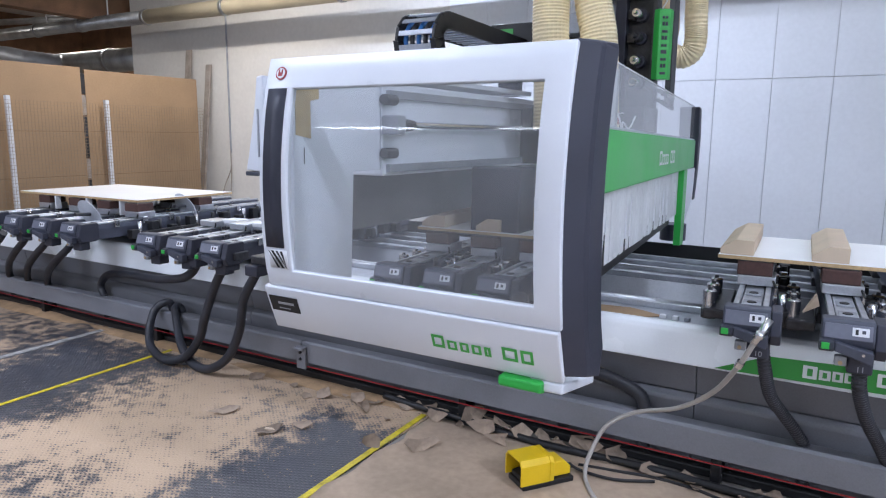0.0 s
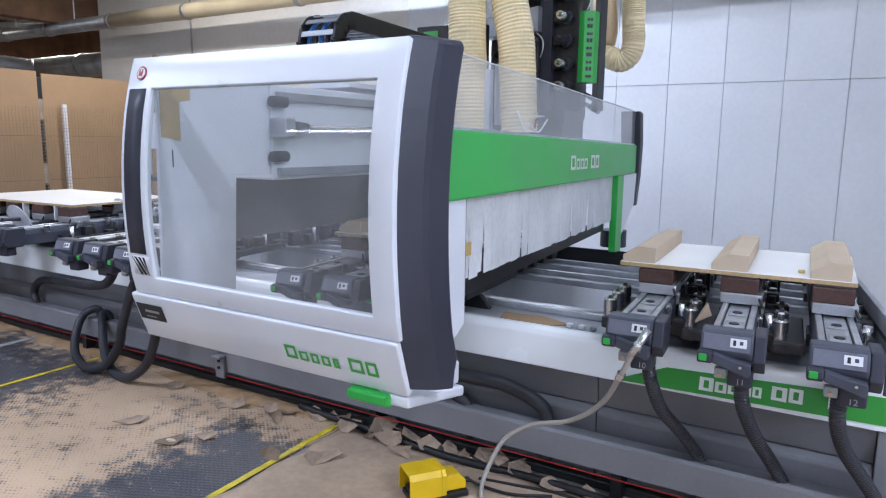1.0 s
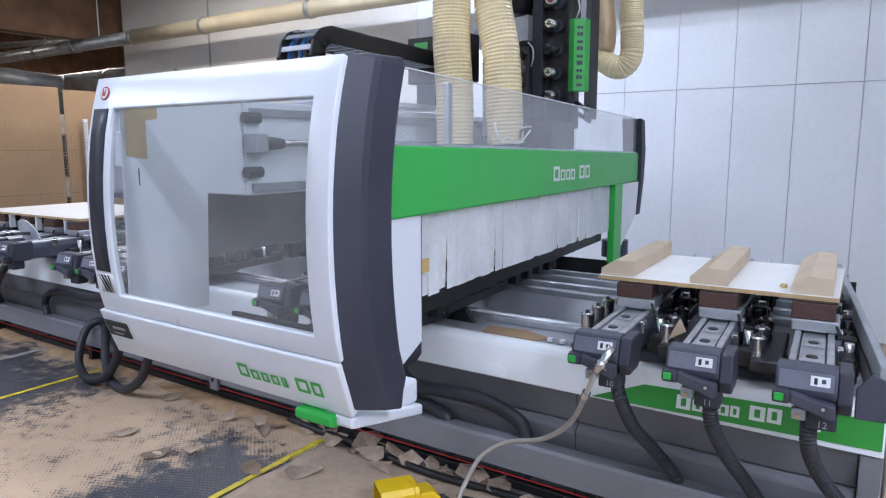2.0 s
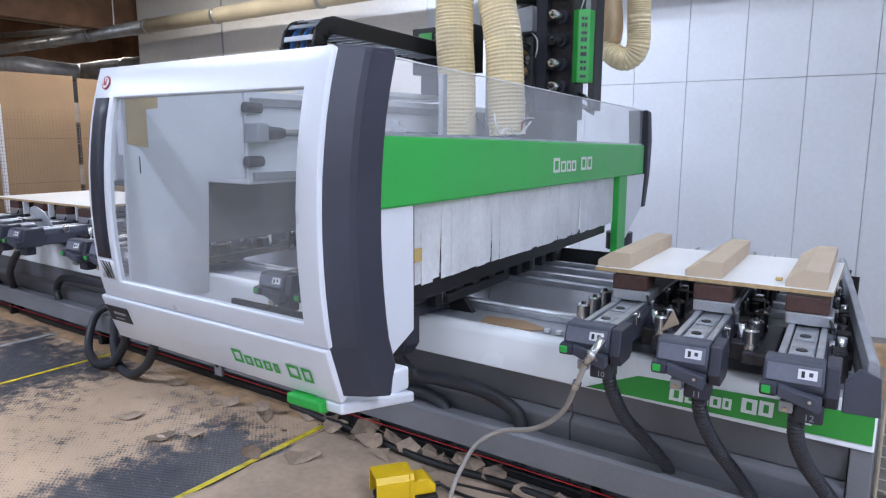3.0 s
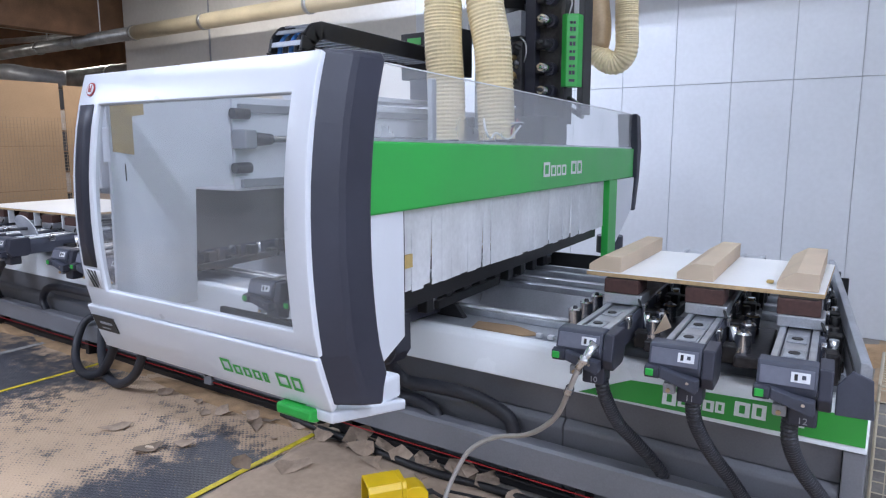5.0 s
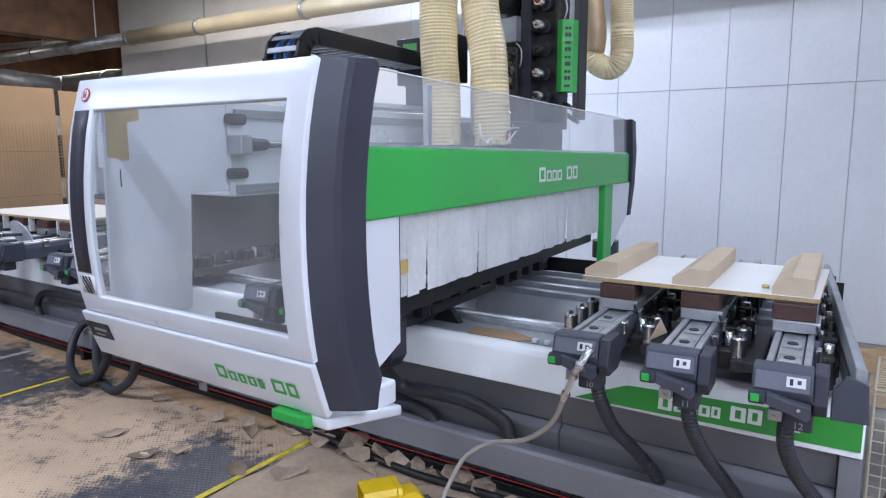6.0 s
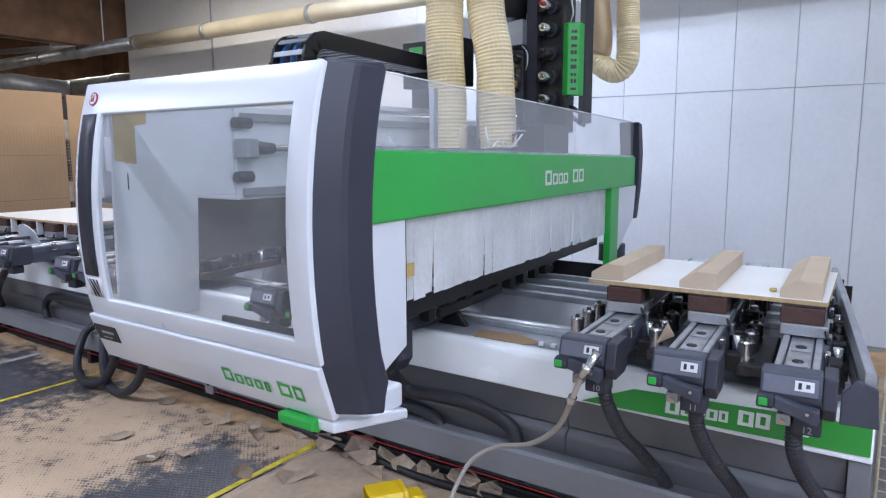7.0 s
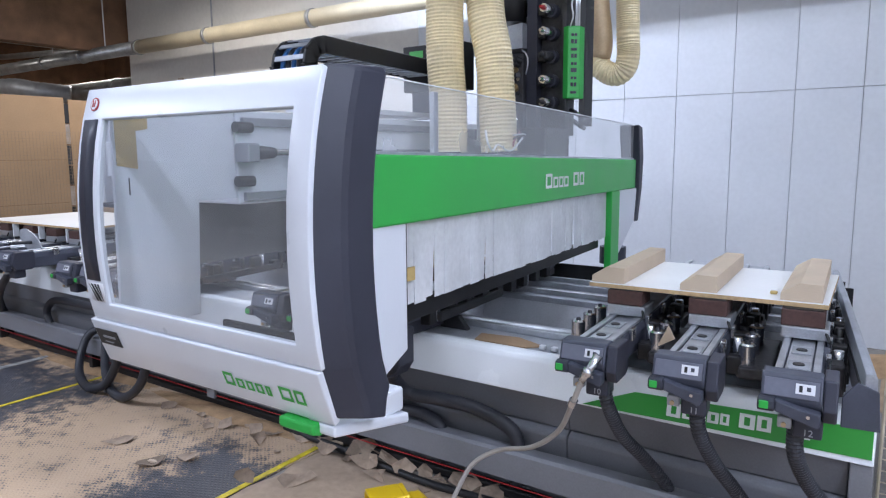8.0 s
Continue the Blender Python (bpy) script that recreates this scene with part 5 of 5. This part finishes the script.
for y in (-0.20, 0.99, 2.19):
    part("post", bx(B(), -6.23, -6.18, y - 0.025, y + 0.025, 0.0, 2.05, 0.004), LABELM, fence, "white fence post")
bm = B()
for k in range(46):
    z = 0.15 + k * 0.041
    bx(bm, -6.176, -6.173, -1.5, 3.69, z, z + 0.0035)
for k in range(130):
    y = -1.5 + k * 0.04
    bx(bm, -6.173, -6.170, y, y + 0.003, 0.15, 2.0)
tagged(part("wire_mesh", bm, DULLWIRE, fence), kind="stuff")
for k, (x, z1, w) in enumerate(((-7.02, 2.92, 0.11), (-6.58, 2.68, 0.10))):
    t = thing("leaning_plank", "grey weathered plank leaning against the wall", "plank", "planks against the wall")
    bm = prism(B(), [(3.80, 0.0), (3.84, 0.0), (4.15, z1), (4.11, z1)], "x", x, x + w, 0.003)
    part("plank_body", bm, PLANK, t)
t = thing("wall_cable", "grey cable conduit running down the wall with loose ends", "cable")
part("conduit", cyl(B(), (-6.13, 4.135, 1.35), (-6.13, 4.135, 4.4), 0.013, seg=8), PLATE, t)
hosed("loose_end", [(-6.13, 4.13, 1.36), (-6.11, 4.10, 1.1), (-6.23, 4.08, 0.85), (-6.28, 4.05, 0.6)], 0.008, PLANK, t, seg=6)
hosed("loose_end", [(-6.13, 4.13, 1.40), (-6.10, 4.10, 1.0), (-6.11, 4.08, 0.7), (-6.08, 4.05, 0.5)], 0.008, PLANK, t, seg=6)

# pipes under the ceiling
t = thing("extraction_pipe", "round extraction pipe, galvanised then cream, hung along the wall", "pipe")
part("metal_run", cyl(B(), (-15.99, 3.62, 3.36), (-7.25, 3.62, 3.36), 0.10, seg=24), DUCTM, t, "galvanised pipe run", True)
part("cream_run", cyl(B(), (-7.25, 3.62, 3.36), (7.49, 3.62, 3.36), 0.105, seg=24), PIPECREAM, t, "cream pipe run", True)
for x in (-10.2, -8.9, -7.25, -5.55, -3.5, -1.5):
    part("pipe_collar", cyl(B(), (x - 0.03, 3.62, 3.36), (x + 0.03, 3.62, 3.36), 0.116, seg=24), DUCTM, t, "", True)
for x in (-9.9, -8.2):
    part("hanger", cyl(B(), (x, 3.62, 3.44), (x, 3.62, 4.5), 0.010, seg=8), LABELM, t)
t = thing("air_duct", "galvanised air duct in the next bay", "duct", "ducts in the next bay")
part("run", cyl(B(), (-15.99, 5.2, 3.02), (-8.41, 5.2, 3.02), 0.22, seg=28), DUCTM, t, "", True)
part("rim", cyl(B(), (-10.6, 5.2, 3.02), (-10.5, 5.2, 3.02), 0.235, seg=28), DUCTM, t, "", True)
t = thing("air_duct", "grey flexible duct elbow in the next bay", "duct", "ducts in the next bay")
hosed("elbow", [(-15.99, 3.6, 3.0), (-12.2, 3.7, 3.05), (-11.2, 3.9, 2.95), (-10.9, 4.4, 2.9)], 0.16, PLATE, t, rib=0.012, step=0.06, seg=18)
t = thing("upper_pipe", "thin grey pipe under the header", "pipe")
part("run", cyl(B(), (-15.99, 4.4, 3.95), (-8.7, 4.4, 3.6), 0.06, seg=16), DUCTM, t, "", True)

# wire basket and sawdust by the end of the bed
t = thing("wire_basket", "cream wire mesh basket standing at the end of the bed", "wire basket")
bx0, bx1, by0, by1, bz = 2.708, 3.35, 0.34, 0.82, 0.77
w = 0.0022
top, front, side = B(), B(), B()
for k in range(15):
    x = bx0 + 0.0455 * k
    bx(top, x - w, x + w, by0, by1, bz - w, bz + w)
    bx(front, x - w, x + w, by0 - w, by0 + w, 0.004, bz)
for k in range(17):
    z = 0.03 + 0.0455 * k
    bx(front, bx0, bx1, by0 - 2.6 * w, by0 - w, z - w, z + w)
    bx(side, bx0 - w, bx0 + w, by0, by1, z - w, z + w)
for k in range(15):
    y = by0 + 0.034 * k
    bx(top, bx0, bx1, y - w, y + w, bz + w, bz + 2.6 * w)
    bx(side, bx0 - 2.6 * w, bx0 - w, y - w, y + w, 0.004, bz)
part("top_mesh", top, WIRE, t)
part("front_mesh", front, WIRE, t)
part("side_mesh", side, WIRE, t)
for y in (by0, by1):
    part("rim", cyl(B(), (bx0, y, bz + 0.004), (bx1, y, bz + 0.004), 0.006, seg=8), WIRE, t)
part("rim", cyl(B(), (bx0, by0, bz + 0.004), (bx0, by1, bz + 0.004), 0.006, seg=8), WIRE, t)
part("corner_post", cyl(B(), (bx0, by0, 0.0), (bx0, by0, bz), 0.006, seg=8), WIRE, t)
h = thing("sawdust_heap", "light brown heap of sawdust on the floor by the wall", "sawdust")
bm = B()
bmesh.ops.create_grid(bm, x_segments=40, y_segments=30, size=1.0)
for v in bm.verts:
    u, q = v.co.x, v.co.y
    e = max(0.0, 1 - u * u) * max(0.0, 1 - q * q)
    v.co = Vector((3.6 + 0.95 * u, 3.3 + 0.83 * q, 0.003 + 0.16 * e * (0.7 + 0.6 * noise.noise(Vector((u * 3, q * 3, 1.0)))) + 0.02 * e * noise.noise(Vector((u * 12, q * 12, 4.0)))))
for f in bm.faces:
    f.smooth = True
part("heap", bm, SAWDUST, h)
s = thing("sawdust_heap", "brown sawdust and offcuts inside the wire basket", "sawdust")
bm = B()
bmesh.ops.create_grid(bm, x_segments=24, y_segments=18, size=1.0)
for v in bm.verts:
    u, q = v.co.x, v.co.y
    e = max(0.0, 1 - u ** 4) * max(0.0, 1 - q ** 4)
    v.co = Vector((3.03 + 0.30 * u, 0.58 + 0.21 * q, 0.003 + 0.52 * e * (0.9 + 0.3 * noise.noise(Vector((u * 4, q * 4, 7.0))))))
part("heap", bm, SAWDUST, s)


# ---- lamps ----
def build_lamp(x, y, power, tone):
    t = thing("ceiling_lamp", "long white fluorescent ceiling lamp, lit, unseen, some added as fill", "lamp", "ceiling lamps", (x, y, LAMP_Z))
    part("housing", bx(B(), -1.3, 1.3, -0.08, 0.08, 0.03, 0.09, 0.008), LABELM, t)
    for d in (-0.04, 0.04):
        part("tube", cyl(B(), (-1.22, d, 0.012), (1.22, d, 0.012), 0.013, seg=12), TUBE, t, "lit tube", True)
    for d in (-1.0, 1.0):
        part("rod", cyl(B(), (d, 0, 0.09), (d, 0, 4.5 - LAMP_Z), 0.006, seg=6), STEEL, t)
    li = bpy.data.lights.new("lamp_light", "AREA")
    li.shape, li.size, li.size_y, li.energy, li.color = "RECTANGLE", 2.4, 0.12, LAMP_POWER * power, tone
    o = new("lamp_light", li)
    o.location = (x, y, LAMP_Z - 0.02)


TUBE = glow("lit_tube", (0.92, 0.97, 1.0), 12.0)
for x, y, power, tone in LAMPS:
    build_lamp(x, y, power, tone)

# ---- panels of the back wall ----
PW = 0.513
PLASTER = mat("warm_plaster", (0.70, 0.68, 0.65), 0.8, var=0.06, scale=0.8, grain=18, bump=0.06)
part("plaster_face", bx(B(), -8.4, -2.275, 4.152, 4.17, 0.0, 4.48), PLASTER, wall_back, "warm white plastered stretch of the wall")
for k in range(-6, 13):
    x0 = 0.805 + k * PW
    for z0, z1 in ((0.0, 2.217), (2.223, 4.48)):
        part("wall_panel", bx(B(), x0 + 0.0025, x0 + PW - 0.0025, 4.152, 4.17, z0, z1), WALLM, wall_back)
